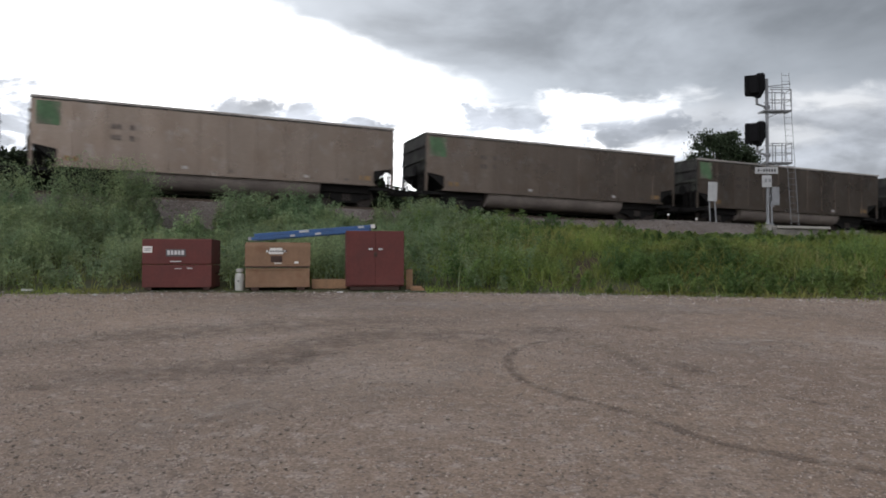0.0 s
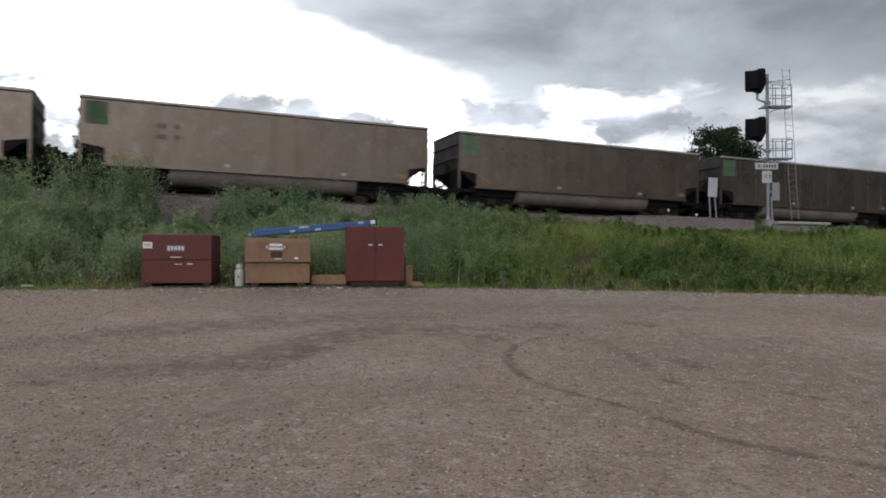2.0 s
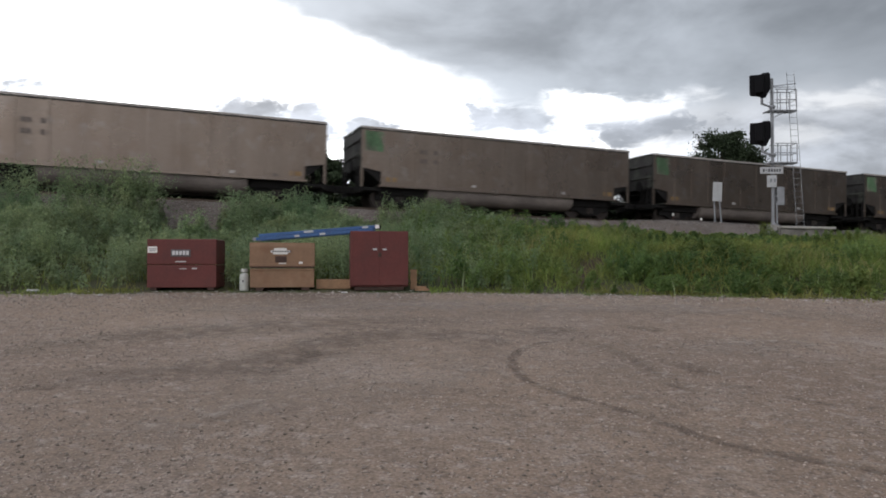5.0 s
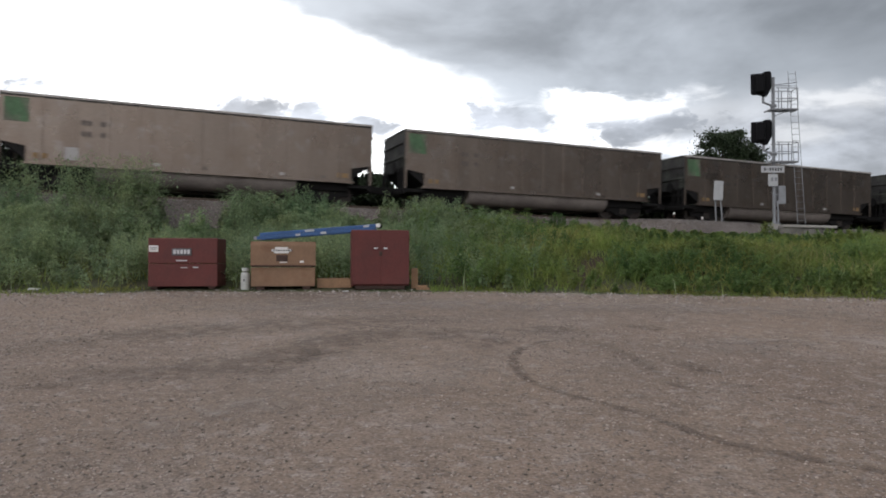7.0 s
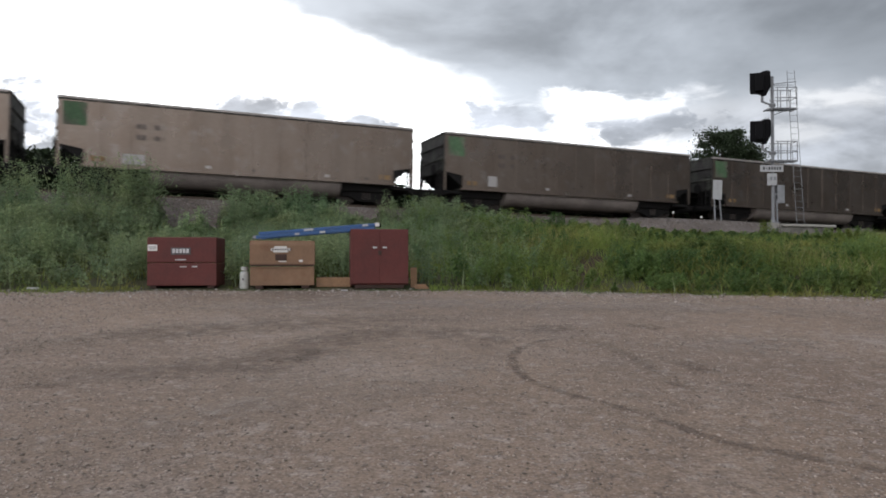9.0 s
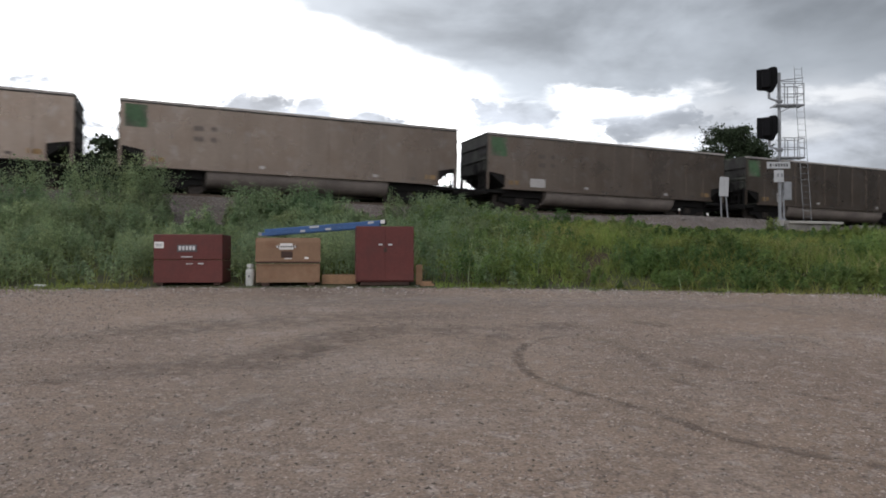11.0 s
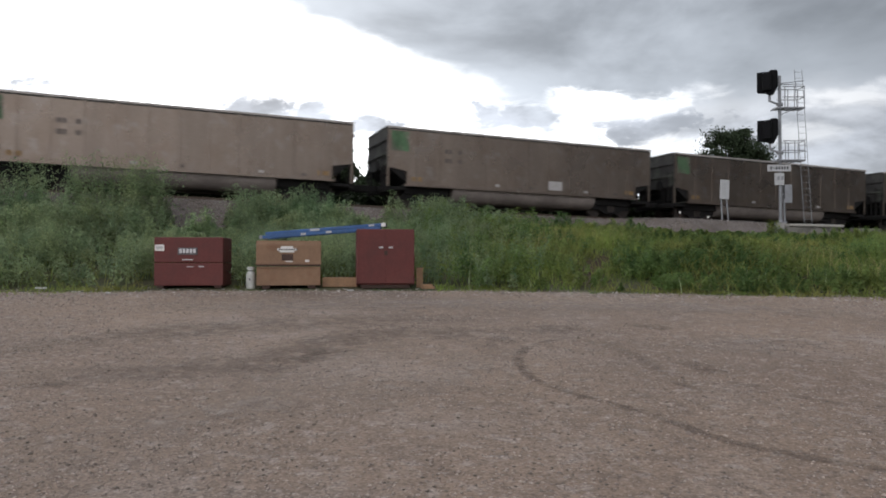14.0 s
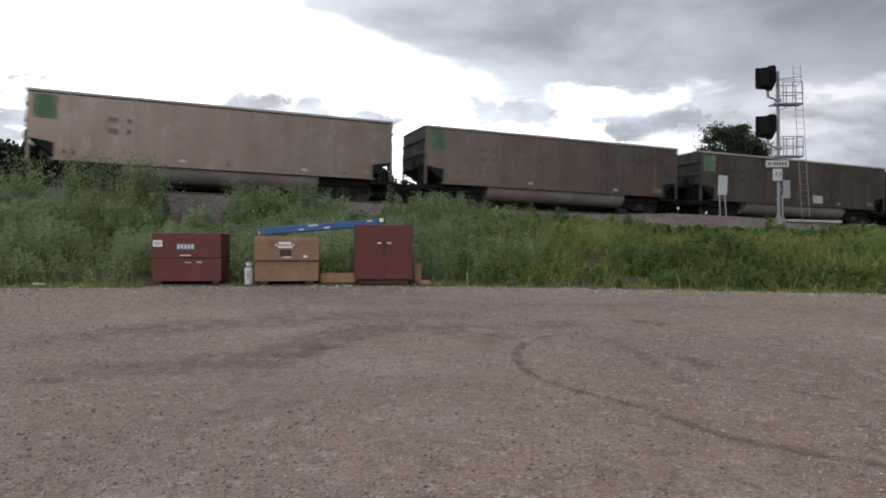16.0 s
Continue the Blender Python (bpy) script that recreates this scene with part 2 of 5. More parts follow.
M["car_end"] = shader("dark_end_and_lip", (0.036, 0.034, 0.033), 0.8, 0.0, 1.5, 0.3, 12, 0.2, 0.2, spec=0.2, tints=[((0.08, 0.084, 0.07), 0.9, 0.46, 0.64, 0.8)])
# black of the underframe, also used to paint shade into the end recesses
M["car_black"] = shader("black_underframe_and_shade", (0.014, 0.013, 0.013), 0.85, 0.0, 2, 0.3, 20, 0.2, 0.3, spec=0.15)
M["car_tub"] = shader("dusty_tub", (0.175, 0.15, 0.137), 0.75, 0.0, 0.9, 0.25, 14, 0.2, 0.2, spec=0.2)
M["wheel"] = shader("wheel_steel", (0.05, 0.042, 0.038), 0.6, 0.6, 5, 0.25, 40, 0.2, 0.2)
M["green"] = shader("green_paint", (0.07, 0.122, 0.068), 0.75, 0, 2.2, 0.3, 12, 0.2, 0.1, spec=0.2, random_=0.25, streak=0.25, tints=[((0.16, 0.14, 0.12), 1.6, 0.44, 0.62, 0.75)])
M["mark"] = shader("dark_lettering", (0.1, 0.083, 0.075), 0.6, 0.4, 3, 0.25, 15, 0.2, 0)
M["patch"] = shader("pale_repaint_patch", (0.36, 0.34, 0.335), 0.7, 0, 2, 0.12, 15, 0.1, 0.1)
M["ochre"] = shader("ochre_stencil", (0.2, 0.125, 0.06), 0.8, 0, 3, 0.3, 15, 0.2, 0)
M["rail"] = shader("rail_steel", (0.1, 0.075, 0.06), 0.5, 0.7, 2, 0.2, 20, 0.2, 0.2)
M["tie"] = shader("creosoted_tie", (0.06, 0.048, 0.04), 0.95, 0, 3, 0.3, 20, 0.3, 0.6, random_=0.25)
M["red_steel"] = shader("oxide_red_paint", (0.104, 0.031, 0.028), 0.7, 0, 1.6, 0.14, 18, 0.08, 0.12, spec=0.25, tints=[((0.085, 0.033, 0.03), 2.5, 0.52, 0.7, 0.5), ((0.125, 0.045, 0.04), 1.0, 0.55, 0.7, 0.4)])
M["tan_steel"] = shader("tan_paint", (0.205, 0.124, 0.078), 0.7, 0, 1.6, 0.12, 18, 0.08, 0.12, spec=0.25, tints=[((0.15, 0.07, 0.04), 2.2, 0.53, 0.68, 0.75), ((0.3, 0.21, 0.14), 1.2, 0.55, 0.7, 0.4)])
M["dark_steel"] = shader("dark_rusty_steel", (0.06, 0.035, 0.028), 0.75, 0.3, 5, 0.3, 30, 0.2, 0.3)
M["white"] = shader("white_sticker", (0.62, 0.6, 0.58), 0.5, 0, 4, 0.08, 30, 0.05, 0)
M["silver"] = shader("dull_silver", (0.45, 0.44, 0.45), 0.45, 0.6, 4, 0.12, 30, 0.1, 0.05)
M["badge"] = shader("badge_plate", (0.08, 0.07, 0.075), 0.5, 0.2, 5, 0.15, 30, 0.1, 0)
M["blue"] = shader("blue_fibreglass", (0.03, 0.08, 0.2), 0.6, 0, 3, 0.15, 25, 0.1, 0.05)
M["wood"] = shader("weathered_plywood", (0.22, 0.13, 0.075), 0.85, 0, 4, 0.2, 30, 0.2, 0.3)
M["cyl"] = shader("pale_cylinder_paint", (0.42, 0.42, 0.4), 0.5, 0.1, 5, 0.2, 30, 0.1, 0.1)
M["galv"] = shader("galvanised_steel", (0.22, 0.225, 0.24), 0.6, 0.3, 4, 0.15, 30, 0.1, 0.1)
M["black"] = shader("matt_black", (0.008, 0.008, 0.009), 0.9, 0, 4, 0.2, 30, 0.1, 0.1, spec=0.1)
M["sign"] = shader("sign_face", (0.36, 0.36, 0.37), 0.5, 0.0, 4, 0.1, 30, 0.05, 0)
M["ink"] = shader("sign_ink", (0.05, 0.05, 0.055), 0.6, 0, 5, 0.1, 30, 0.05, 0)
M["concrete"] = shader("concrete", (0.3, 0.285, 0.265), 0.9, 0, 1.2, 0.15, 20, 0.12, 0.4, 0.01, tints=[((0.25, 0.23, 0.2), 1.2, 0.5, 0.7, 0.7)])
M["stained"] = shader("stained_concrete", (0.17, 0.16, 0.145), 0.9, 0, 1.2, 0.2, 20, 0.15, 0.5, 0.01, tints=[((0.08, 0.075, 0.068), 1.6, 0.45, 0.6, 0.85), ((0.26, 0.245, 0.225), 2.6, 0.55, 0.7, 0.5)])
M["orange"] = shader("orange_plastic", (0.55, 0.1, 0.03), 0.5, 0, 4, 0.12, 30, 0.06, 0)
M["lens"] = shader("signal_lens", (0.02, 0.02, 0.025), 0.15, 0, 8, 0.1, 30, 0.05, 0)
M["litter"] = shader("white_litter", (0.7, 0.7, 0.7), 0.6, 0, 8, 0.1, 40, 0.05, 0.1)


# ---- mesh tools ----
def bm_new():
    return bmesh.new()


def box(bm, c, size, bevel=0.0, m=None):
    """A box by its centre and size, with bevelled edges."""
    r = bmesh.ops.create_cube(bm, size=1.0)
    vs = r["verts"]
    for v in vs:
        v.co = Vector((c[0] + v.co.x * size[0], c[1] + v.co.y * size[1], c[2] + v.co.z * size[2]))
    es = list({e for v in vs for e in v.link_edges})
    if bevel:
        out = bmesh.ops.bevel(bm, geom=es, offset=bevel, segments=2, affect="EDGES", profile=0.5)
        vs = list({v for f in out["faces"] for v in f.verts} | {v for v in vs if v.is_valid})
    if m is not None:
        bmesh.ops.transform(bm, matrix=m, verts=[v for v in vs if v.is_valid])
    return vs


def rod(bm, a, b, r, seg=8, r2=None):
    """A round bar from a to b."""
    a, b = Vector(a), Vector(b)
    d = b - a
    m = Matrix.Translation((a + b) / 2) @ d.to_track_quat("Z", "Y").to_matrix().to_4x4()
    return bmesh.ops.create_cone(bm, cap_ends=True, segments=seg, radius1=r, radius2=r if r2 is None else r2, depth=d.length, matrix=m)["verts"]


def bar(bm, a, b, w, h):
    """A flat bar from a to b."""
    a, b = Vector(a), Vector(b)
    d = b - a
    m = Matrix.Translation((a + b) / 2) @ d.to_track_quat("X", "Z").to_matrix().to_4x4()
    r = bmesh.ops.create_cube(bm, size=1.0)
    for v in r["verts"]:
        v.co = m @ Vector((v.co.x * d.length, v.co.y * w, v.co.z * h))
    return r["verts"]


def prism(bm, outline, y0, y1):
    """An outline in x, z drawn out along y."""
    a = [bm.verts.new((x, y0, z)) for x, z in outline]
    b = [bm.verts.new((x, y1, z)) for x, z in outline]
    n = len(a)
    bm.faces.new(a)
    bm.faces.new(b[::-1])
    for i in range(n):
        bm.faces.new((a[i], b[i], b[(i + 1) % n], a[(i + 1) % n]))
    return a + b


def part(name, bm, material, parent=None, label="", smooth=False, at=None):
    bmesh.ops.recalc_face_normals(bm, faces=bm.faces)
    me = bpy.data.meshes.new(name)
    bm.to_mesh(me)
    bm.free()
    me.materials.append(material)
    if smooth:
        for p in me.polygons:
            p.use_smooth = True
    ob = new(name, me)
    if parent is not None:
        ob.parent = parent
    if at is not None:
        ob.matrix_basis = at
    if label:
        tagged(ob, label)
    return ob


def thing(name, m, label, category, group="", kind=""):
    ob = new(name)
    ob.empty_display_size = 0.2
    ob.matrix_basis = m
    return tagged(ob, label, category, group, kind)


def np_mesh(name, verts, faces, material, smooth=False):
    """A mesh from arrays: n x 3 places and k x 3 or k x 4 corners."""
    me = bpy.data.meshes.new(name)
    verts, faces = np.asarray(verts, np.float32), np.asarray(faces, np.int32)
    k = faces.shape[1]
    me.vertices.add(len(verts))
    me.vertices.foreach_set("co", verts.ravel())
    me.loops.add(faces.size)
    me.loops.foreach_set("vertex_index", faces.ravel())
    me.polygons.add(len(faces))
    me.polygons.foreach_set("loop_start", np.arange(0, faces.size, k, dtype=np.int32))
    me.polygons.foreach_set("loop_total", np.full(len(faces), k, np.int32))
    me.update(calc_edges=True)
    me.validate()
    me.materials.append(material)
    if smooth:
        me.polygons.foreach_set("use_smooth", np.ones(len(faces), bool))
    return new(name, me)


# ---- the lie of the land ----
TRACK_TURN = 22.086                       # the track's way, degrees left of +x
TRACK_GRADE = -0.0179
WAY = np.array([0.92663, 0.37599])        # along the track, to the right
OFF = np.array([-0.37599, 0.92663])       # across it, away from the lot
TRACK_AT = np.array([-0.7518, 32.9105]) + OFF * 1.67
RAIL_Z = 4.216
LOT_EDGE, LOT_SLOPE = 14.75, 0.0729


def track_coords(x, y):
    px, py = x - TRACK_AT[0], y - TRACK_AT[1]
    return px * WAY[0] + py * WAY[1], px * OFF[0] + py * OFF[1]


def rail_z(s):
    return RAIL_Z + TRACK_GRADE * np.clip(s, -90, 140)


def smooth_step(x, a, b):
    t = np.clip((x - a) / (b - a), 0, 1)
    return t * t * (3 - 2 * t)


def bumps(x, y):
    return (0.5 * np.sin(x * 0.9 + 1.3 * np.sin(y * 0.5)) + 0.5 * np.sin(y * 1.1 + 0.7 * x + 2.0) + 0.4 * np.sin(2.3 * x - 1.7 * y))


def lot_z(x, y):
    return LOT_SLOPE * np.clip(y, -3.0, LOT_EDGE) + 0.008 * bumps(x * 0.8, y * 0.8)


def lot_edge(x):
    """Where the gravel of the lot gives way to growth: it comes nearer towards both ends."""
    x = np.asarray(x, float)
    return 14.3 - 0.145 * np.clip(x, 0, 12) - 0.035 * np.clip(-x - 1, 0, 14)


def bench(s):
    """How far the gravel bench beside the track reaches out."""
    return 2.6 * smooth_step(s, 8.5, 12.0) * (1 - smooth_step(s, 17.2, 18.0))


def ground_z(x, y):
    """The height of the ground: the lot, the bank, the track bed and the land behind it."""
    x, y = np.asarray(x, float), np.asarray(y, float)
    s, q = track_coords(x, y)
    top = rail_z(s) - 0.22
    pad = bench(s)
    foot_q = -4.1 - pad
    foot = top - 1.15
    # the share of the way up the bank, taken along y
    y_foot = y + (foot_q - q) / OFF[1]
    u = np.clip((y - LOT_EDGE) / np.maximum(y_foot - LOT_EDGE, 0.5), 0, 1)
    base = LOT_SLOPE * LOT_EDGE
    steep = smooth_step(x, 0.0, 4.0)
    profile = (1 - steep) * (0.75 * u + 0.25 * u * u * (3 - 2 * u)) + steep * (1 - (1 - u) ** 1.8)
    bank = base + (foot - base) * profile + 0.1 * bumps(x, y) * np.sin(np.pi * u)
    # a grown-over heap beside the path up the bank
    bank = bank + 0.26 * np.exp(-(((x - 6.3) / 1.7) ** 2 + ((y - 17.6) / 1.5) ** 2)) - 0.25 * np.exp(-(((x - 3.2 - 0.47 * (y - 16.5)) / 0.45) ** 2 + ((y - 18.0) / 2.2) ** 2))
    z = np.where(y <= LOT_EDGE, lot_z(x, y), bank)
    shoulder = top - 1.15 * np.clip((-q - 2.2 - pad) / 1.9, 0, 1)
    z = np.where(q > foot_q, shoulder, z)
    far = top - 1.15 * smooth_step(q, 2.2, 4.1) - 2.2 * smooth_step(q, 4, 30)
    z = np.where(q > 0, far, z)
    return z


def grid_lines(lo, hi, step, reach, grow=1.5):
    out = list(np.arange(lo, hi + step / 2, step))
    w = step
    while out[-1] < reach:
        w *= grow
        out.append(out[-1] + w)
    w = step
    while out[0] > -reach:
        w *= grow
        out.insert(0, out[0] - w)
    return np.array(out)


def build_ground():
    xs = grid_lines(-32.0, 48.0, 0.4, 2500.0)
    ys = grid_lines(2.0 - 0.0, 60.0, 0.25, 2500.0)
    ys = np.sort(np.append(ys[np.abs(ys - LOT_EDGE) > 0.05], LOT_EDGE))
    X, Y = np.meshgrid(xs, ys)
    Z = ground_z(X, Y)
    v = np.stack([X, Y, Z], -1).reshape(-1, 3)
    n, m = len(xs), len(ys)
    i = np.arange(n * m).reshape(m, n)
    f = np.stack([i[:-1, :-1], i[:-1, 1:], i[1:, 1:], i[1:, :-1]], -1).reshape(-1, 4)
    ob = np_mesh("ground", v, f, M["gravel"], True)
    ob.data.materials.append(M["soil"])
    ob.data.materials.append(M["ballast"])
    ob.data.materials.append(M["dirt"])
    c = v[f].mean(1)
    s, q = track_coords(c[:, 0], c[:, 1])
    k = np.where(c[:, 1] > lot_edge(c[:, 0]) + 0.12 * bumps(c[:, 0] * 1.3, c[:, 1]), 1, 0)
    k = np.where((q > -4.6 - bench(s) - 0.4 * bumps(c[:, 0], c[:, 1])) & (q < 4.5), 2, k)
    path = (np.abs(c[:, 0] - 3.2 - 0.47 * (c[:, 1] - 16.5)) < 0.4) & (c[:, 1] > 15.2) & (c[:, 1] < 19.5)
    k = np.where(path & (k == 1), 3, k)
    ob.data.polygons.foreach_set("material_index", k.astype(np.int32))
    tagged(ob, "grey-brown gravel lot rising to a weedy railway bank", "ground", kind="structure")


build_ground()


# ---- the track ----
def track_pose(s, q=0.0, dz=0.0):
    p = TRACK_AT + WAY * s + OFF * q
    return pose(p[0], p[1], RAIL_Z + TRACK_GRADE * s + dz, 0, math.degrees(math.atan(-TRACK_GRADE)), TRACK_TURN)


def build_track():
    track = thing("railway_track", track_pose(0), "rusty steel rails on dark wooden ties in ballast", "railway track", kind="structure")
    outline = [(-0.075, -0.18), (0.075, -0.18), (0.075, -0.165), (0.012, -0.14), (0.012, -0.05), (0.037, -0.035), (0.037, 0.0), (-0.037, 0.0),
               (-0.037, -0.035), (-0.012, -0.05), (-0.012, -0.14), (-0.075, -0.165)]
    for side in (-0.755, 0.755):
        bm = bm_new()
        a = [bm.verts.new((-88, side + x, z)) for x, z in outline]
        b = [bm.verts.new((138, side + x, z)) for x, z in outline]
        for i in range(len(a)):
            j = (i + 1) % len(a)
            bm.faces.new((a[i], a[j], b[j], b[i]))
        bm.faces.new(a[::-1])
        bm.faces.new(b)
        part("rail", bm, M["rail"], track)
    return track


TRACK = build_track()

# ---- the train ----
BODY_LEN, BODY_W, PITCH_LEN = 14.61, 3.34, 16.18
TOP, SILL = 3.62, 0.97
SPEED = 9.0854
# small departures from the even speed: seconds, metres
DRIFT = [(0, 0.155), (0.7, 0.0), (1.5, -0.138), (2, -0.15), (3.5, -0.068), (6.5, -0.04), (7, -0.005), (9, 0.02), (11.5, -0.01), (12.5, 0.03), (14.5, 0.0), (16, -0.06)]


def build_wheelset():
    bm = bm_new()
    for s in (-1, 1):
        rod(bm, (0, s * 0.70, 0), (0, s * 0.83, 0), 0.455, 24)
        rod(bm, (0, s * 0.67, 0), (0, s * 0.70, 0), 0.485, 24)
        rod(bm, (0, s * 0.83, 0), (0, s * 0.85, 0), 0.36, 24, 0.3)
        rod(bm, (0, s * 0.83, 0), (0, s * 0.93, 0), 0.11, 12)
        for k in range(3):
            a = k * 2.094
            rod(bm, (0.05 * math.cos(a), s * 0.93, 0.05 * math.sin(a)), (0.05 * math.cos(a), s * 0.95, 0.05 * math.sin(a)), 0.016, 6)
    rod(bm, (0, -0.8, 0), (0, 0.8, 0), 0.085, 12)
    return bm


def build_car():
    car = thing("coal_gondola", Matrix(), "weathered bare aluminium coal gondola with green end panel", "freight car", "coal train")
    hw = BODY_W / 2
    nl, nh, nd = 0.95, 0.62, 0.16       # the cut-out at each end of a side
    out = [(nl, SILL), (BODY_LEN - nl, SILL), (BODY_LEN - nl, SILL + nh), (BODY_LEN - 0.02, SILL + nh + nd), (BODY_LEN - 0.02, TOP - 0.1),
           (0.02, TOP - 0.1), (0.02, SILL + nh + nd), (nl, SILL + nh)]
    for s in (-1, 1):
        bm = bm_new()
        prism(bm, out, s * hw, s * (hw - 0.05))
        part("side_sheet", bm, M["car_side"], car)
        bm = bm_new()
        box(bm, (BODY_LEN / 2, s * (hw - 0.03), TOP - 0.05), (BODY_LEN, 0.16, 0.1), 0.015)
        part("top_chord", bm, M["car_rim"], car, "pale aluminium top rim")
        # dark strip standing in for the shade below the rim's overhang
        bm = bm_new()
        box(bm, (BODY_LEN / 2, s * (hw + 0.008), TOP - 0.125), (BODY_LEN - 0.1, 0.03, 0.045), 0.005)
        part("chord_lip", bm, M["car_end"], car, "dark strip for the shade under the top rim")
        bm = bm_new()
        box(bm, (BODY_LEN / 2, s * (hw - 0.02), SILL - 0.02), (BODY_LEN - 2 * nl + 0.2, 0.12, 0.1), 0.012)
        part("side_sill", bm, M["car_side"], car)
        # pressed side posts, just proud of the sheet
        for i in range(11):
            x = nl + 0.5 + i * (BODY_LEN - 2 * nl - 1.0) / 10
            bm = bm_new()
            box(bm, (x, s * (hw + 0.012), (SILL + TOP) / 2), (0.11, 0.03, TOP - SILL - 0.24), 0.01)
            part("side_post", bm, M["car_side"], car)
        # the round-bottomed tub under the sill
        bm = bm_new()
        y0 = s * (hw - 0.12)
        prof = [(y0, SILL - 0.05)] + [(s * (hw - 0.12 - 0.62 + 0.62 * math.cos(a)), SILL - 0.05 - 0.62 * math.sin(a)) for a in [k * math.pi / 16 for k in range(1, 9)]]
        prof += [(s * 0.25, SILL - 0.67), (s * 0.25, SILL - 0.05)]
        a_ = [bm.verts.new((3.35, y, z)) for y, z in prof]
        b_ = [bm.verts.new((BODY_LEN - 3.35, y, z)) for y, z in prof]
        n = len(prof)
        bm.faces.new(a_)
        bm.faces.new(b_[::-1])
        for i in range(n):
            bm.faces.new((a_[i], b_[i], b_[(i + 1) % n], a_[(i + 1) % n]))
        part("tub", bm, M["car_tub"], car, "round-bottomed dusty tub")
        # green square, and lettering as plain bars
        bm = bm_new()
        gx = 0.62 if s < 0 else BODY_LEN - 0.62
        box(bm, (gx, s * (hw + 0.006), TOP - 0.66), (0.84, 0.012, 0.92))
        part("green_panel", bm, M["green"], car, "faded green painted square")
        for dx in (-0.34, 0.34):
            for dz in (0.0, -0.44):
                bm = bm_new()
                for k in range(2):
                    box(bm, (3.35 + dx + (k - 0.5) * 0.2, s * (hw + 0.006), TOP - 0.98 + dz), (0.16, 0.01, 0.2))
                part("lettering", bm, M["mark"], car)
        for k, x in enumerate((5.6, 7.4, 10.6, 12.4)):
            bm = bm_new()
            box(bm, (x, s * (hw + 0.006), SILL + 0.22 - 0.02 * k), (0.22, 0.01, 0.12))
            part("stencil", bm, M["patch"] if k % 2 == 0 else M["mark"], car)
        for x in (1.45, BODY_LEN - 1.35):
            bm = bm_new()
            box(bm, (x, s * (hw + 0.006), SILL + 0.28), (0.5, 0.01, 0.2))
            part("stencil", bm, M["ochre"], car, "faded ochre stencil")
        # end corner post, grab irons and ladder
        for e, x in ((-1, 0.06), (1, BODY_LEN - 0.06)):
            bm = bm_new()
            box(bm, (x, s * (hw - 0.05), (TOP + SILL) / 2 - 0.15), (0.1, 0.08, TOP - SILL - 0.1), 0.01)
            part("corner_post", bm, M["car_side"], car)
            bm = bm_new()
            for k in range(5):
                z = SILL + 0.1 + k * 0.36
                rod(bm, (x + e * 0.1, s * (hw - 0.08), z), (x + e * 0.1, s * (hw - 0.55), z), 0.014, 6)
            for y in (hw - 0.08, hw - 0.55):
                bar(bm, (x + e * 0.1, s * y, SILL - 0.35), (x + e * 0.1, s * y, SILL + 1.7), 0.05, 0.012)
            part("ladder", bm, M["car_black"], car)
    for e, x in ((-1, 0.0), (1, BODY_LEN)):
        # end sheet and the slope behind the cut-out
        bm = bm_new()
        box(bm, (x - e * 0.03, 0, (TOP + SILL + nh + nd) / 2), (0.06, BODY_W - 0.02, TOP - SILL - nh - nd), 0.01)
        part("end_sheet", bm, M["car_end"], car, "dark end sheet")
        bm = bm_new()
        for z in (TOP - 0.6, TOP - 1.25):
            box(bm, (x + e * 0.03, 0, z), (0.07, BODY_W - 0.1, 0.12), 0.015)
        box(bm, (x - e * 0.02, 0, TOP - 0.05), (0.12, BODY_W - 0.2, 0.1), 0.015)
        part("end_rib", bm, M["car_end"], car)
        # slope coloured black to paint in the shade of the recess
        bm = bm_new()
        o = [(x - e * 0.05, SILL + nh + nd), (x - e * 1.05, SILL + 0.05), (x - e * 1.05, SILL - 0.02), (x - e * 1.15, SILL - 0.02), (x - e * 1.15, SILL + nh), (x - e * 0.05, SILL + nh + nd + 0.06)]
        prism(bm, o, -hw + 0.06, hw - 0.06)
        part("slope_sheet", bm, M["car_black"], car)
        bm = bm_new()
        box(bm, (x - e * 0.5, 0, SILL - 0.17), (1.1, BODY_W - 0.4, 0.12), 0.01)
        box(bm, (x - e * 0.05, 0, SILL - 0.2), (0.14, BODY_W - 0.25, 0.25), 0.01)
        for y in (-1.1, -0.5, 0.5, 1.1):
            bar(bm, (x - e * 0.1, y, SILL - 0.1), (x - e * 0.1, y, SILL + nh + nd), 0.07, 0.05)
        part("end_platform", bm, M["car_black"], car)
        for y in (-1.5, -1.2, -0.85, 0.85, 1.2, 1.5):
            bm = bm_new()
            rod(bm, (x + e * 0.02, y, SILL - 0.1), (x + e * 0.02, y, SILL + nh + nd + 0.1), 0.036, 6)
            part("end_upright", bm, M["car_black"], car)
        for z in (SILL + 0.12, SILL + 0.5):
            bm = bm_new()
            rod(bm, (x + e * 0.02, -1.45, z), (x + e * 0.02, 1.45, z), 0.02, 6)
            part("grab_rail", bm, M["car_black"], car)
        bm = bm_new()
        box(bm, (x + e * 0.2, 0, 0.84), (0.75, 0.26, 0.28), 0.03)
        box(bm, (x + e * 0.62, 0, 0.84), (0.34, 0.34, 0.34), 0.06)
        part("coupler", bm, M["car_black"], car)
        bm = bm_new()
        rod(bm, (x + e * 0.15, -0.7, 1.9 - 0.0), (x + e * 0.2, -0.7, 1.9), 0.28, 16)
        part("brake_wheel" if e < 0 else "brake_cover", bm, M["car_black"], car)
        # added black filler over the truck, for the darkness under the car end
        bm = bm_new()
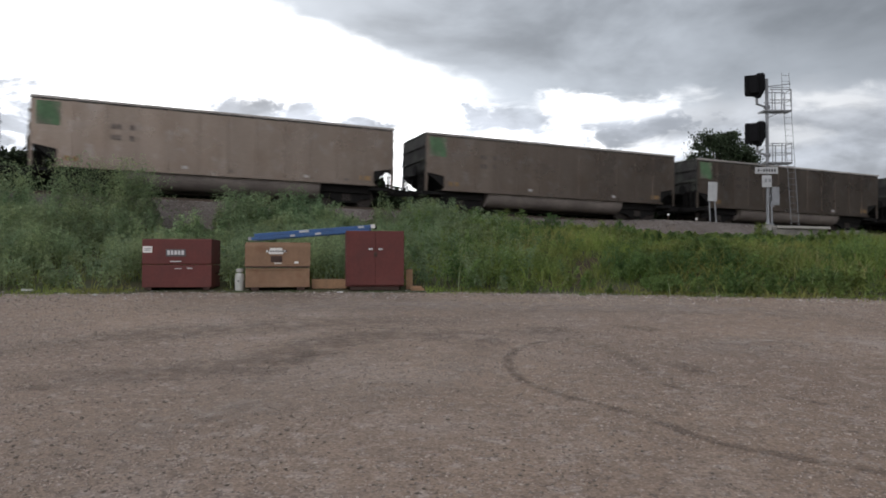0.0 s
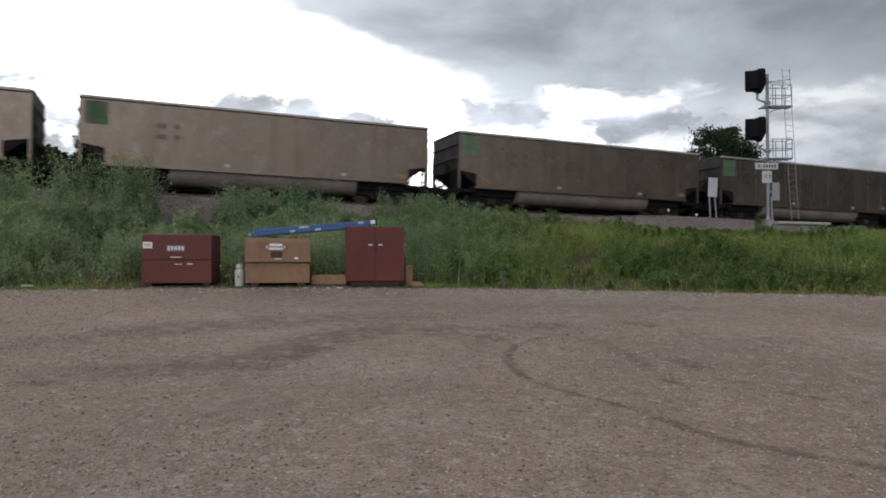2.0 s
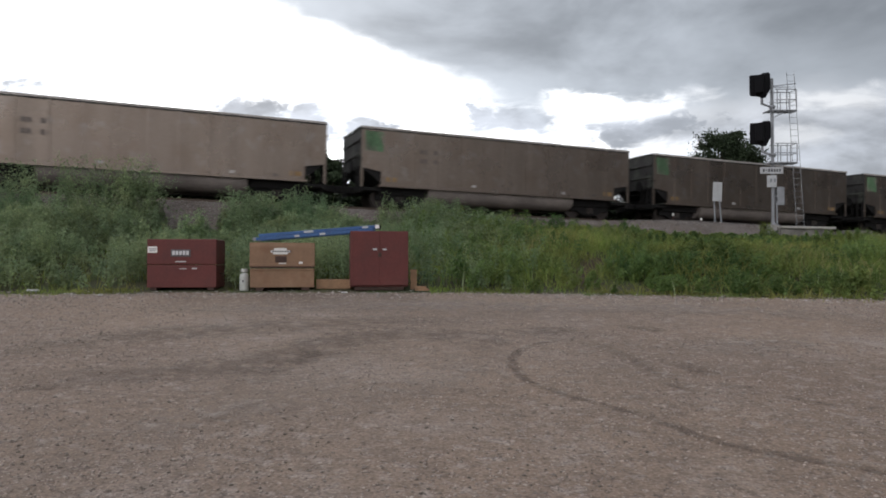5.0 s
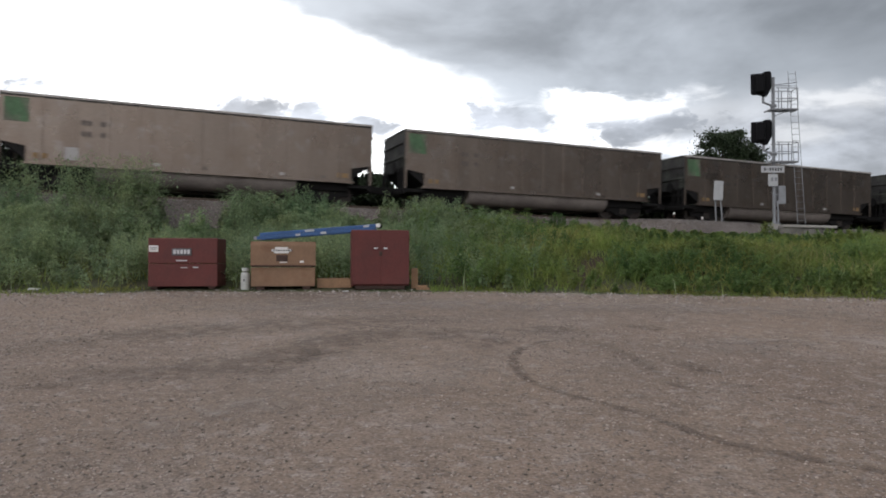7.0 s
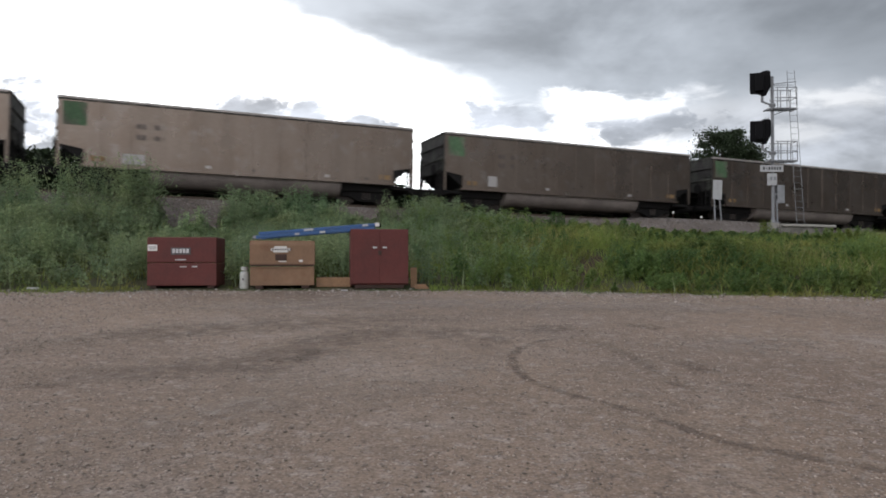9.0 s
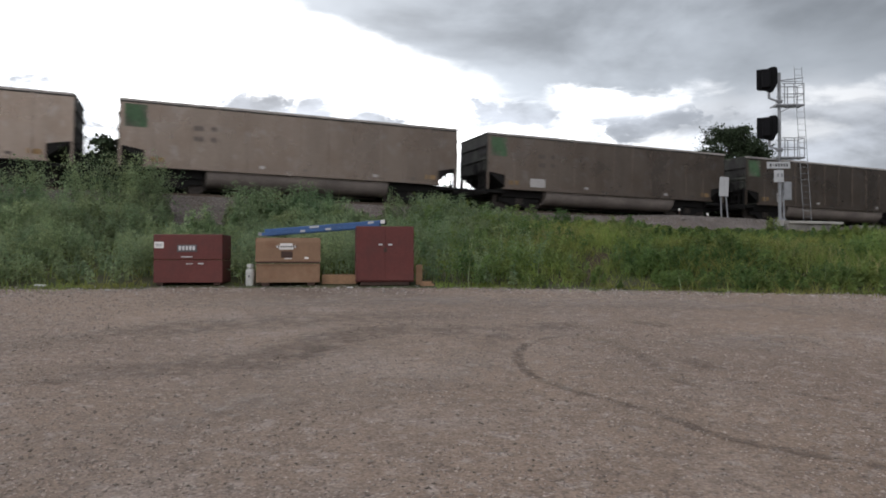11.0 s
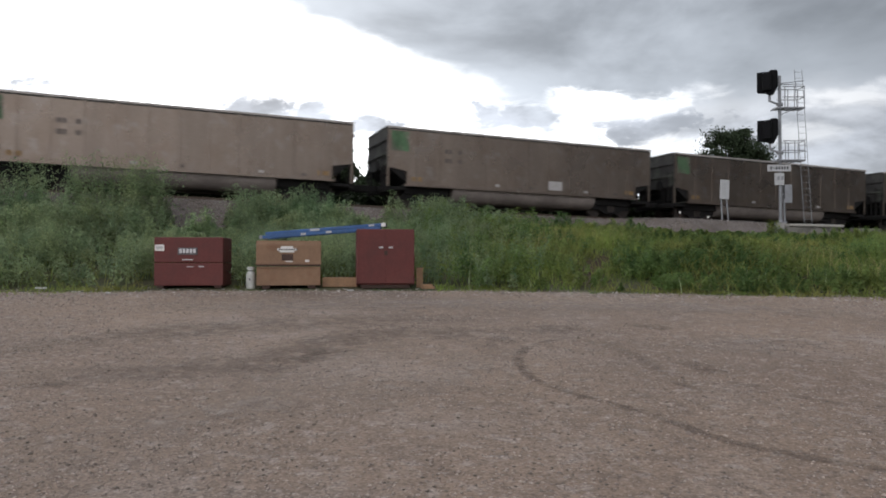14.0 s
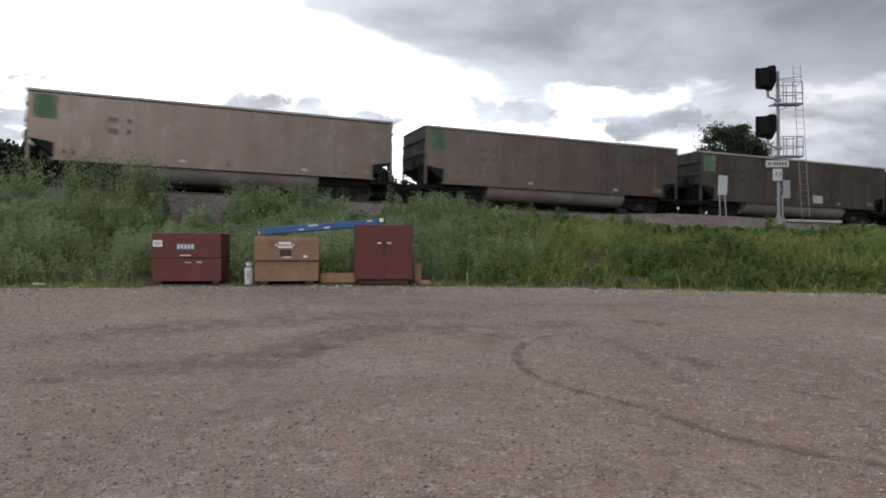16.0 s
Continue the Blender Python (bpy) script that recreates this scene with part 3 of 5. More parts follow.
        box(bm, (x - e * 2.1, 0, SILL - 0.2), (2.3, 2.5, 0.36), 0.02)
        part("body_bolster", bm, M["car_black"], car)
        tx = x - e * 2.05
        truck = new("truck")
        truck.parent = car
        truck.matrix_basis = pose(tx, 0, 0)
        for s in (-1, 1):
            bm = bm_new()
            y = s * 1.0
            so = [(-1.15, 0.6), (-0.75, 0.62), (-0.45, 0.78), (0.45, 0.78), (0.75, 0.62), (1.15, 0.6), (1.15, 0.36), (0.75, 0.36), (0.42, 0.16), (-0.42, 0.16), (-0.75, 0.36), (-1.15, 0.36)]
            prism(bm, so, y - 0.07, y + 0.07)
            part("side_frame", bm, M["car_black"], truck)
            bm = bm_new()
            for dx in (-0.14, 0.0, 0.14):
                rod(bm, (dx, s * 1.09, 0.24), (dx, s * 1.09, 0.56), 0.055, 10)
            part("spring", bm, M["wheel"], truck)
        bm = bm_new()
        box(bm, (0, 0, 0.66), (0.4, 2.3, 0.24), 0.03)
        part("bolster", bm, M["car_black"], truck)
        for dx in (-0.89, 0.89):
            part("wheelset", build_wheelset(), M["wheel"], truck, at=pose(dx, 0, 0.455))
    bm = bm_new()
    box(bm, (BODY_LEN / 2, 0, SILL - 0.12), (BODY_LEN - 0.2, 0.55, 0.35), 0.02)
    part("centre_sill", bm, M["car_black"], car)
    bm = bm_new()
    box(bm, (BODY_LEN / 2, 0, SILL + 0.02), (BODY_LEN - 2 * nl, BODY_W - 0.2, 0.06))
    part("floor_plate", bm, M["car_end"], car)
    return car


def train_s(t):
    ts, ds = zip(*DRIFT)
    return SPEED * t + float(np.interp(t, ts, ds))


CARS = []


def build_train():
    first = build_car()
    for i, k in enumerate(range(-3, 13)):
        c = first if i == 0 else copy_thing(first, Matrix())
        c.matrix_basis = track_pose(-k * PITCH_LEN + train_s(0))
        CARS.append((k, c))
        for x, w, h, dz in PATCHES.get(k, ()):
            bm = bm_new()
            box(bm, (x, -BODY_W / 2 - 0.032, SILL + dz), (w, 0.012, h), 0.004)
            part("repaint_patch", bm, M["patch"], c, "pale square repaint patch")


# pale patches: along the side, width, height, height over the sill
PATCHES = {5: [(2.52, 0.48, 0.5, 0.42)], 6: [(2.75, 0.85, 0.42, 0.32)], 8: [(8.8, 0.78, 0.45, 0.38)]}
build_train()


# ---- job boxes by the bank ----
BOX_Y = 14.5


def on_ground(x, y):
    return float(ground_z(x, y))


def tint_bars(parent, name, spots, depth, material, label=""):
    """Small flat plates on a front face: x, z, width, height."""
    for x, z, w, h in spots:
        bm = bm_new()
        box(bm, (x, depth, z), (w, 0.01, h), 0.002)
        part(name, bm, material, parent, label)


def red_chest():
    w, d, h = 1.40, 0.76, 1.05
    x = -5.37
    g = thing("job_box", pose(x, BOX_Y + d / 2, on_ground(x, BOX_Y) + 0.02, 0, 0, 4.0), "oxide-red steel job-site chest with badge and sticker", "tool chest", "job boxes")
    f = -d / 2
    bm = bm_new()
    box(bm, (0, 0.002, 0.285), (w - 0.006, d - 0.008, 0.465), 0.012)
    part("body", bm, M["red_steel"], g)
    bm = bm_new()
    box(bm, (0, 0, h - 0.264), (w, d, 0.528), 0.022)
    part("lid", bm, M["red_steel"], g)
    for sx in (-0.58, 0.58):
        bm = bm_new()
        box(bm, (sx, 0, 0.03), (0.14, d - 0.06, 0.06), 0.008)
        part("skid", bm, M["dark_steel"], g)
    for sx in (-1, 1):
        bm = bm_new()
        rod(bm, (sx * (w / 2 + 0.04), -0.09, 0.34), (sx * (w / 2 + 0.04), 0.09, 0.34), 0.012, 8)
        for dy in (-0.09, 0.09):
            rod(bm, (sx * (w / 2 - 0.02), dy, 0.34), (sx * (w / 2 + 0.04), dy, 0.34), 0.012, 8)
        part("handle", bm, M["dark_steel"], g)
    tint_bars(g, "sticker", [(-0.585, 0.83, 0.19, 0.13)], f - 0.004, M["white"], "white paper sticker")
    tint_bars(g, "sticker_print", [(-0.585, 0.845, 0.14, 0.02), (-0.585, 0.81, 0.12, 0.015)], f - 0.007, M["galv"])
    bm = bm_new()
    box(bm, (-0.02, f - 0.004, 0.76), (0.40, 0.016, 0.15), 0.006)
    badge = part("badge", bm, M["badge"], g, "dark badge with silver bars")
    for k in range(5):
        bm = bm_new()
        box(bm, (-0.16 + k * 0.07, f - 0.014, 0.765), (0.05, 0.01, 0.085 if k != 0 else 0.09), 0.004)
        box(bm, (-0.16 + k * 0.07, f - 0.0145, 0.765), (0.018, 0.012, 0.04), 0.002)
        part("badge_bar", bm, M["silver"], badge)
    tint_bars(g, "latch", [(-0.02, 0.585, 0.22, 0.022), (0.03, 0.44, 0.14, 0.016), (0.26, 0.445, 0.11, 0.026)], f - 0.008, M["silver"], "silver latch plate")
    return g


def tan_chest():
    w, d, h = 1.31, 0.76, 0.985
    x = -3.35
    g = thing("job_box", pose(x, BOX_Y + d / 2, on_ground(x, BOX_Y) + 0.02, 0, 0, 11.0), "tan steel job-site chest with sloping lid and skids", "tool chest", "job boxes")
    f = -d / 2
    bm = bm_new()
    box(bm, (0, 0.0, 0.245), (w - 0.02, d - 0.02, 0.37), 0.012)
    box(bm, (0, f + 0.005, 0.43), (w - 0.01, 0.03, 0.035), 0.008)
    part("body", bm, M["tan_steel"], g)
    bm = bm_new()
    o = [(f, 0.47), (f, h - 0.09), (f + 0.06, h), (-f, h), (-f, 0.47)]
    a = [bm.verts.new((-w / 2, y, z)) for y, z in o]
    b = [bm.verts.new((w / 2, y, z)) for y, z in o]
    for i in range(5):
        bm.faces.new((a[i], b[i], b[(i + 1) % 5], a[(i + 1) % 5]))
    bm.faces.new(a)
    bm.faces.new(b)
    bmesh.ops.bevel(bm, geom=bm.edges[:], offset=0.012, segments=2, affect="EDGES")
    box(bm, (0, f + 0.005, 0.52), (w + 0.01, 0.04, 0.06), 0.01)
    part("lid", bm, M["tan_steel"], g)
    bm = bm_new()
    box(bm, (0, f + 0.0, 0.475), (w - 0.04, 0.03, 0.03), 0.004)
    part("lid_seam", bm, M["dark_steel"], g, "rusty dark lid seam")
    for sx in (-0.46, 0.46):
        bm = bm_new()
        box(bm, (sx, 0, 0.03), (0.16, d - 0.06, 0.07), 0.008)
        part("skid", bm, M["dark_steel"], g)
    tint_bars(g, "decal", [(-0.04, 0.83, 0.25, 0.075), (-0.04, 0.765, 0.29, 0.05)], f - 0.006, M["white"], "white decal")
    tint_bars(g, "decal_mark", [(-0.19 + k * 0.05, 0.80, 0.032, 0.03) for k in range(8)], f - 0.012, M["ink"])
    tint_bars(g, "decal_wing", [(-0.2, 0.80, 0.07, 0.045), (0.125, 0.80, 0.07, 0.045)], f - 0.006, M["white"])
    bm = bm_new()
    box(bm, (-0.03, f - 0.003, 0.64), (0.23, 0.02, 0.13), 0.01)
    part("lock_recess", bm, M["dark_steel"], g, "dark lock recess")
    tint_bars(g, "sticker", [(0.37, 0.555, 0.08, 0.07)], f - 0.006, M["white"], "small pale sticker")
    tint_bars(g, "lock_label", [(-0.0, 0.555, 0.15, 0.02)], f - 0.02, M["white"])
    return g


def red_cabinet():
    w, d, h = 1.19, 0.72, 1.21
    x = -1.34
    g = thing("tool_cabinet", pose(x, BOX_Y + d / 2, on_ground(x, BOX_Y) + 0.02, 0, 0, 9.5), "oxide-red steel two-door job-site cabinet on gravel", "tool cabinet", "job boxes")
    f = -d / 2
    bm = bm_new()
    box(bm, (0, 0.02, h / 2 + 0.04), (w, d - 0.04, h - 0.06), 0.012)
    part("body", bm, M["red_steel"], g)
    for s in (-1, 1):
        bm = bm_new()
        box(bm, (s * (w / 4 - 0.004), f + 0.012, h / 2 + 0.05), (w / 2 - 0.008, 0.05, h - 0.1), 0.008)
        door = part("door", bm, M["red_steel"], g)
        bm = bm_new()
        box(bm, (s * 0.1, f - 0.022, 0.84), (0.085, 0.025, 0.035), 0.006)
        part("handle", bm, M["silver"], door, "small silver handle")
        for z in (0.2, 0.62, 1.04):
            bm = bm_new()
            rod(bm, (s * (w / 2 - 0.015), f - 0.016, z - 0.05), (s * (w / 2 - 0.015), f - 0.016, z + 0.05), 0.013, 8)
            part("hinge", bm, M["red_steel"], door)
    bm = bm_new()
    box(bm, (0.0, f - 0.018, 0.73), (0.07, 0.02, 0.09), 0.008)
    part("lock", bm, M["dark_steel"], g)
    bm = bm_new()
    box(bm, (0, 0.0, 0.035), (w - 0.18, d - 0.1, 0.07), 0.008)
    part("plinth", bm, M["dark_steel"], g)
    return g


red_chest(), tan_chest(), red_cabinet()


def ladder():
    a, b = Vector((-3.92, BOX_Y + 0.34, 2.165)), Vector((-1.36, BOX_Y + 0.30, 2.362))
    way = (b - a)
    ln = way.length
    g = thing("extension_ladder", Matrix.Translation(a) @ pose(0, 0, 0, 0, -math.degrees(math.atan2(way.z, way.x)), -0.8), "blue fibreglass extension ladder lying on chest and cabinet", "ladder")
    for sec, (x0, x1, z, w) in enumerate(((0.0, ln - 0.06, -0.035, 0.4), (0.12, ln, 0.035, 0.34))):
        for s in (-1, 1):
            bm = bm_new()
            box(bm, ((x0 + x1) / 2, s * w / 2, z), (x1 - x0, 0.035, 0.066), 0.008)
            rail = part("rail", bm, M["blue"], g)
            if s < 0:
                for k, (xx, ww) in enumerate(((0.92, 0.1), (1.16, 0.2), (1.45, 0.12), (2.34, 0.12))):
                    if (k + sec) % 2 == 0:
                        bm = bm_new()
                        box(bm, (xx, -w / 2 - 0.02, z), (ww, 0.006, 0.045), 0.002)
                        part("rail_label", bm, M["sign"], rail, "pale worn rail label")
        n = int((x1 - x0) / 0.305)
        for k in range(n):
            bm = bm_new()
            rod(bm, (x0 + 0.2 + k * 0.305, -w / 2, z), (x0 + 0.2 + k * 0.305, w / 2, z), 0.015, 8)
            part("rung", bm, M["silver"], g, "aluminium rung")
    for s in (-1, 1):
        bm = bm_new()
        box(bm, (0.03, s * 0.2, -0.035), (0.07, 0.045, 0.075), 0.01)
        part("foot", bm, M["galv"], g)
        bm = bm_new()
        box(bm, (ln + 0.02, s * 0.17, 0.03), (0.09, 0.045, 0.08), 0.01)
        part("tip_cap", bm, M["white"] if s < 0 else M["black"], g)
    return g


ladder()


def gas_cylinder():
    x, y = -4.09, BOX_Y + 0.12
    g = thing("gas_cylinder", pose(x, y, on_ground(x, y)), "small pale gas cylinder standing beside the chest", "gas cylinder")
    bm = bm_new()
    prof = [(0.085, 0.0), (0.095, 0.02), (0.095, 0.3), (0.085, 0.335), (0.055, 0.36), (0.03, 0.37)]
    rings = [[bm.verts.new((r * math.cos(k * math.tau / 20), r * math.sin(k * math.tau / 20), z)) for k in range(20)] for r, z in prof]
    for p, q in zip(rings, rings[1:]):
        for k in range(20):
            bm.faces.new((p[k], p[(k + 1) % 20], q[(k + 1) % 20], q[k]))
    bm.faces.new(rings[0][::-1])
    bm.faces.new(rings[-1])
    part("bottle", bm, M["cyl"], g, smooth=True)
    bm = bm_new()
    rod(bm, (0, 0, 0.36), (0, 0, 0.41), 0.02, 10)
    rod(bm, (-0.03, 0, 0.41), (0.03, 0, 0.41), 0.015, 8)
    part("valve", bm, M["galv"], g)
    bm = bm_new()
    for k in range(14):
        a0, a1 = k * 0.37 - 2.6, (k + 1) * 0.37 - 2.6
        bar(bm, (0.07 * math.cos(a0), 0.07 * math.sin(a0), 0.42), (0.07 * math.cos(a1), 0.07 * math.sin(a1), 0.42), 0.008, 0.07)
    part("collar", bm, M["cyl"], g)
    bm = bm_new()
    box(bm, (0.0, -0.095, 0.2), (0.03, 0.012, 0.045), 0.003)
    part("label", bm, M["ink"], g)


def plank(name, x, y, size, turn, label, tilt=0.0, lift=0.0, material="wood"):
    bm = bm_new()
    box(bm, (0, 0, size[2] / 2), size, 0.006)
    ob = part(name, bm, M[material], None)
    ob.matrix_basis = pose(x, y, on_ground(x, y) + lift, tilt, 0, turn)
    tagged(ob, label, "plank" if name == "plank" else "wood")
    return ob


gas_cylinder()
plank("plywood_crate", -2.28, 15.0, (0.72, 0.4, 0.2), 1.0, "low weathered plywood crate between chest and cabinet")
plank("plank", -0.60, 14.86, (0.14, 0.05, 0.42), 4.0, "weathered brown board standing against the red cabinet", 0, 0)
plank("plank", -0.42, 14.62, (0.28, 0.12, 0.05), 6.0, "short brown timber offcut lying on gravel")
plank("plank", -0.44, 14.64, (0.24, 0.1, 0.045), -12.0, "short pale timber offcut on another offcut", 0, 0.05)


def litter_sheet():
    rng = random.Random(4)
    for x, y, w in ((-8.32, 14.4, 0.22), (-6.6, 13.65, 0.1), (-1.95, 14.1, 0.12)):
        bm = bm_new()
        n = 6
        vs = [[bm.verts.new(((i / n - 0.5) * w, (j / n - 0.5) * w * 0.5, 0.012 + rng.random() * 0.05 * w / 0.2)) for i in range(n + 1)] for j in range(n + 1)]
        for j in range(n):
            for i in range(n):
                bm.faces.new((vs[j][i], vs[j][i + 1], vs[j + 1][i + 1], vs[j + 1][i]))
        bmesh.ops.solidify(bm, geom=bm.faces[:], thickness=0.006)
        ob = part("litter", bm, M["litter"], None)
        ob.matrix_basis = pose(x, y, on_ground(x, y), 0, 0, rng.uniform(-20, 20))
        tagged(ob, "crumpled white scrap of litter on the gravel edge", "litter", "scraps of litter")


litter_sheet()


def traffic_marker():
    x, y = 10.28, 16.0
    g = thing("traffic_cone", pose(x, y, on_ground(x, y)), "orange plastic traffic cone standing in the grass", "traffic cone")
    bm = bm_new()
    rod(bm, (0, 0, 0.03), (0, 0, 0.38), 0.1, 20, 0.035)
    part("cone", bm, M["orange"], g, smooth=True)
    bm = bm_new()
    box(bm, (0, 0, 0.02), (0.28, 0.28, 0.04), 0.012)
    part("base", bm, M["orange"], g)


traffic_marker()


# ---- the railway signal ----
def railway_signal():
    bx, by = 17.77, 37.84
    z0 = on_ground(bx, by)
    g = thing("railway_signal", pose(bx, by, z0), "galvanised signal mast with two black heads and ladder", "railway signal")
    up = 3.75 - z0                        # the mast's foot over the ground
    h = 11.62 - z0
    bm = bm_new()
    rod(bm, (0, 0, -0.3), (0, 0, up - 0.02), 0.32, 16)
    part("foundation", bm, M["concrete"], g, "round concrete foundation")
    bm = bm_new()
    rod(bm, (0, 0, up), (0, 0, h), 0.085, 16)
    rod(bm, (0, 0, h), (0, 0, h + 0.04), 0.095, 16, 0.03)
    part("mast", bm, M["galv"], g, smooth=False)
    bm = bm_new()
    rod(bm, (0, 0, up), (0, 0, up + 0.22), 0.14, 16, 0.09)
    box(bm, (0, 0, up + 0.01), (0.5, 0.5, 0.04), 0.008)
    part("mast_foot", bm, M["galv"], g)
    for zt in (11.92, 9.32):
        zc = zt - z0 - 0.70
        hx = -0.66
        head = new("signal_head")
        head.parent = g
        head.matrix_basis = pose(hx, -0.05, zc, 0, 0, 152)
        # backing plate, outlined to fit the head's silhouette in the camera's view
        bm = bm_new()
        ring = [(0.52, 0.6), (0.49, 0.63), (-0.05, 0.62), (-0.15, 0.69), (-0.42, 0.69), (-0.5, 0.6), (-0.51, 0.54), (-0.51, -0.2),
                (-0.28, -0.65), (-0.11, -0.67), (0.12, -0.55), (0.46, -0.5), (0.52, -0.42)]
        prism(bm, ring, -0.02, 0.02)
        part("backing_plate", bm, M["black"], head, "black backing plate shaped to the head's outline from the camera")
        bm = bm_new()
        box(bm, (0.02, 0.2, 0.05), (0.42, 0.34, 0.98), 0.05)
        part("lamp_case", bm, M["black"], head)
        for dz in (0.4, 0.0, -0.4):
            bm = bm_new()
            rod(bm, (0, -0.03, dz), (0, -0.035, dz), 0.11, 16)
            part("lens", bm, M["lens"], head)
            bm = bm_new()
            for k in range(10):
                a0, a1 = math.radians(-20 + k * 22), math.radians(-20 + (k + 1) * 22)
                v = [bm.verts.new((0.14 * math.cos(a), y, dz + 0.14 * math.sin(a))) for a, y in ((a0, -0.02), (a1, -0.02), (a1, -0.28), (a0, -0.28))]
                bm.faces.new(v)
            bmesh.ops.solidify(bm, geom=bm.faces[:], thickness=0.006)
            part("visor", bm, M["black"], head)
        bm = bm_new()
        zb = zc - 0.72
        rod(bm, (hx + 0.12, 0, zb + 0.1), (hx + 0.12, 0, zb - 0.25), 0.07, 10)
        rod(bm, (hx + 0.12, 0, zb - 0.22), (0, 0, zb - 0.42), 0.055, 10)
        rod(bm, (-0.14, 0, zb - 0.40), (0.14, 0, zb - 0.40), 0.11, 10)
        part("bracket", bm, M["galv"], g)
    for zp in (9.86, 7.06):
        z = zp - z0
        bm = bm_new()
        for dy in (-0.34, -0.17, 0.0, 0.17, 0.34):
            box(bm, (0.42, dy, z), (1.5, 0.05, 0.05))
        for dx in (-0.3, 0.1, 0.5, 0.85, 1.15):
            box(bm, (dx, 0, z - 0.02), (0.06, 0.74, 0.07))
        bar(bm, (0.0, 0, z - 0.35), (0.7, 0, z - 0.04), 0.06, 0.04)
        part("platform", bm, M["galv"], g, "grated service platform")
        top = z + (1.12 if zp > 9 else 1.02)
        rods = [((dx, dy, z), (dx, dy, top)) for dy in (-0.36, 0.36) for dx in (0.12, 0.62, 1.15)]
        bars = [((0.0, dy, zz), (1.15, dy, zz)) for dy in (-0.36, 0.36) for zz in (top, (z + top) / 2)]
        bars += [((1.15, -0.36, zz), (1.15, 0.36, zz)) for zz in (top, (z + top) / 2)]
        if zp > 9:
            bars += [((0.0, dy * 0.3, top + 0.22), (1.12, dy, top + 0.30)) for dy in (-0.36, 0.36)]
        for name, pieces in (("railing_post", rods), ("railing_bar", bars)):
            for a, b in pieces:
                bm = bm_new()
                rod(bm, a, b, 0.022, 6)
                part(name, bm, M["galv"], g)
    # the ladder leans a little outwards to its foot
    bm = bm_new()
    t0, t1 = Vector((0.80, -0.42, 11.85 - z0)), Vector((1.12, -0.72, up - 0.4))
    for dx in (-0.2, 0.2):
        rod(bm, t0 + Vector((dx, 0, 0)), t1 + Vector((dx, 0, 0)), 0.015, 6)
    n = 26
    for k in range(n):
        p = t0.lerp(t1, (k + 0.4) / n)
        rod(bm, p + Vector((-0.2, 0, 0)), p + Vector((0.2, 0, 0)), 0.01, 6)
    part("ladder", bm, M["galv"], g, "slender galvanised ladder")
    # plates: a long one on the mast and a square one under it
    bm = bm_new()
    box(bm, (-0.12, -0.14, 6.66 - z0), (1.24, 0.03, 0.36), 0.01, )
    name_plate = part("name_plate", bm, M["sign"], g, "white plate with unreadable dark marks")
    for k in range(7):
        bm = bm_new()
        box(bm, (-0.55 + k * 0.145, -0.16, 6.66 - z0), (0.085, 0.012, 0.16 if k != 1 else 0.05), 0.003)
        part("plate_mark", bm, M["ink"], name_plate)
    bm = bm_new()
    box(bm, (-0.11, -0.14, 6.07 - z0), (0.52, 0.03, 0.64), 0.01)
    number_plate = part("number_plate", bm, M["sign"], g, "square white plate with plain bars")
    for k in range(2):
        bm = bm_new()
        box(bm, (-0.16 + k * 0.2, -0.16, 6.12 - z0), (0.12, 0.012, 0.2), 0.003)
        part("plate_mark", bm, M["galv"], number_plate)
    bm = bm_new()
    box(bm, (0.42, 0.1, 5.3 - z0), (0.4, 0.3, 0.98), 0.02)
    box(bm, (0.21, 0.1, 5.3 - z0), (0.26, 0.1, 0.12))
    part("relay_case", bm, M["galv"], g, "grey relay case")
    bm = bm_new()
    rod(bm, (0.2, -0.05, up), (0.17, -0.05, 5.0 - z0), 0.05, 8)
    part("conduit", bm, M["galv"], g)


railway_signal()


def marker_post():
    x, y = 13.88, 35.7
    z = on_ground(x, y)
    g = thing("marker_post", pose(x, y, z, 0, 0, 10), "pale trackside panel on two thin steel legs", "trackside sign")
    bm = bm_new()
    box(bm, (0.0, 0, 5.31 - z), (0.50, 0.05, 0.98), 0.012, pose(0, 0, 0, 0, 3, 0))
    part("panel", bm, M["sign"], g)
    for a, b in ((-0.1, -0.03), (0.16, 0.32)):
        bm = bm_new()
        rod(bm, (a, 0.05, 5.5 - z), (b, 0.05, -0.1), 0.04, 8)
        part("leg", bm, M["galv"], g)


def track_rod():
    for x, y, h in ((11.6, 35.4, 0.3), (13.05, 35.5, 0.1)):
        z = on_ground(x, y)
        g = thing("ground_marker", pose(x, y, z), "short dark trackside stake with a white cap", "marker stake", "trackside stakes")
        bm = bm_new()
        rod(bm, (0, 0, -0.1), (0, 0, h), 0.03, 8)
        part("stake", bm, M["dark_steel"], g)
        bm = bm_new()
        box(bm, (0, 0, h + 0.05), (0.1, 0.06, 0.12), 0.015)
        part("cap", bm, M["white"], g)


marker_post(), track_rod()


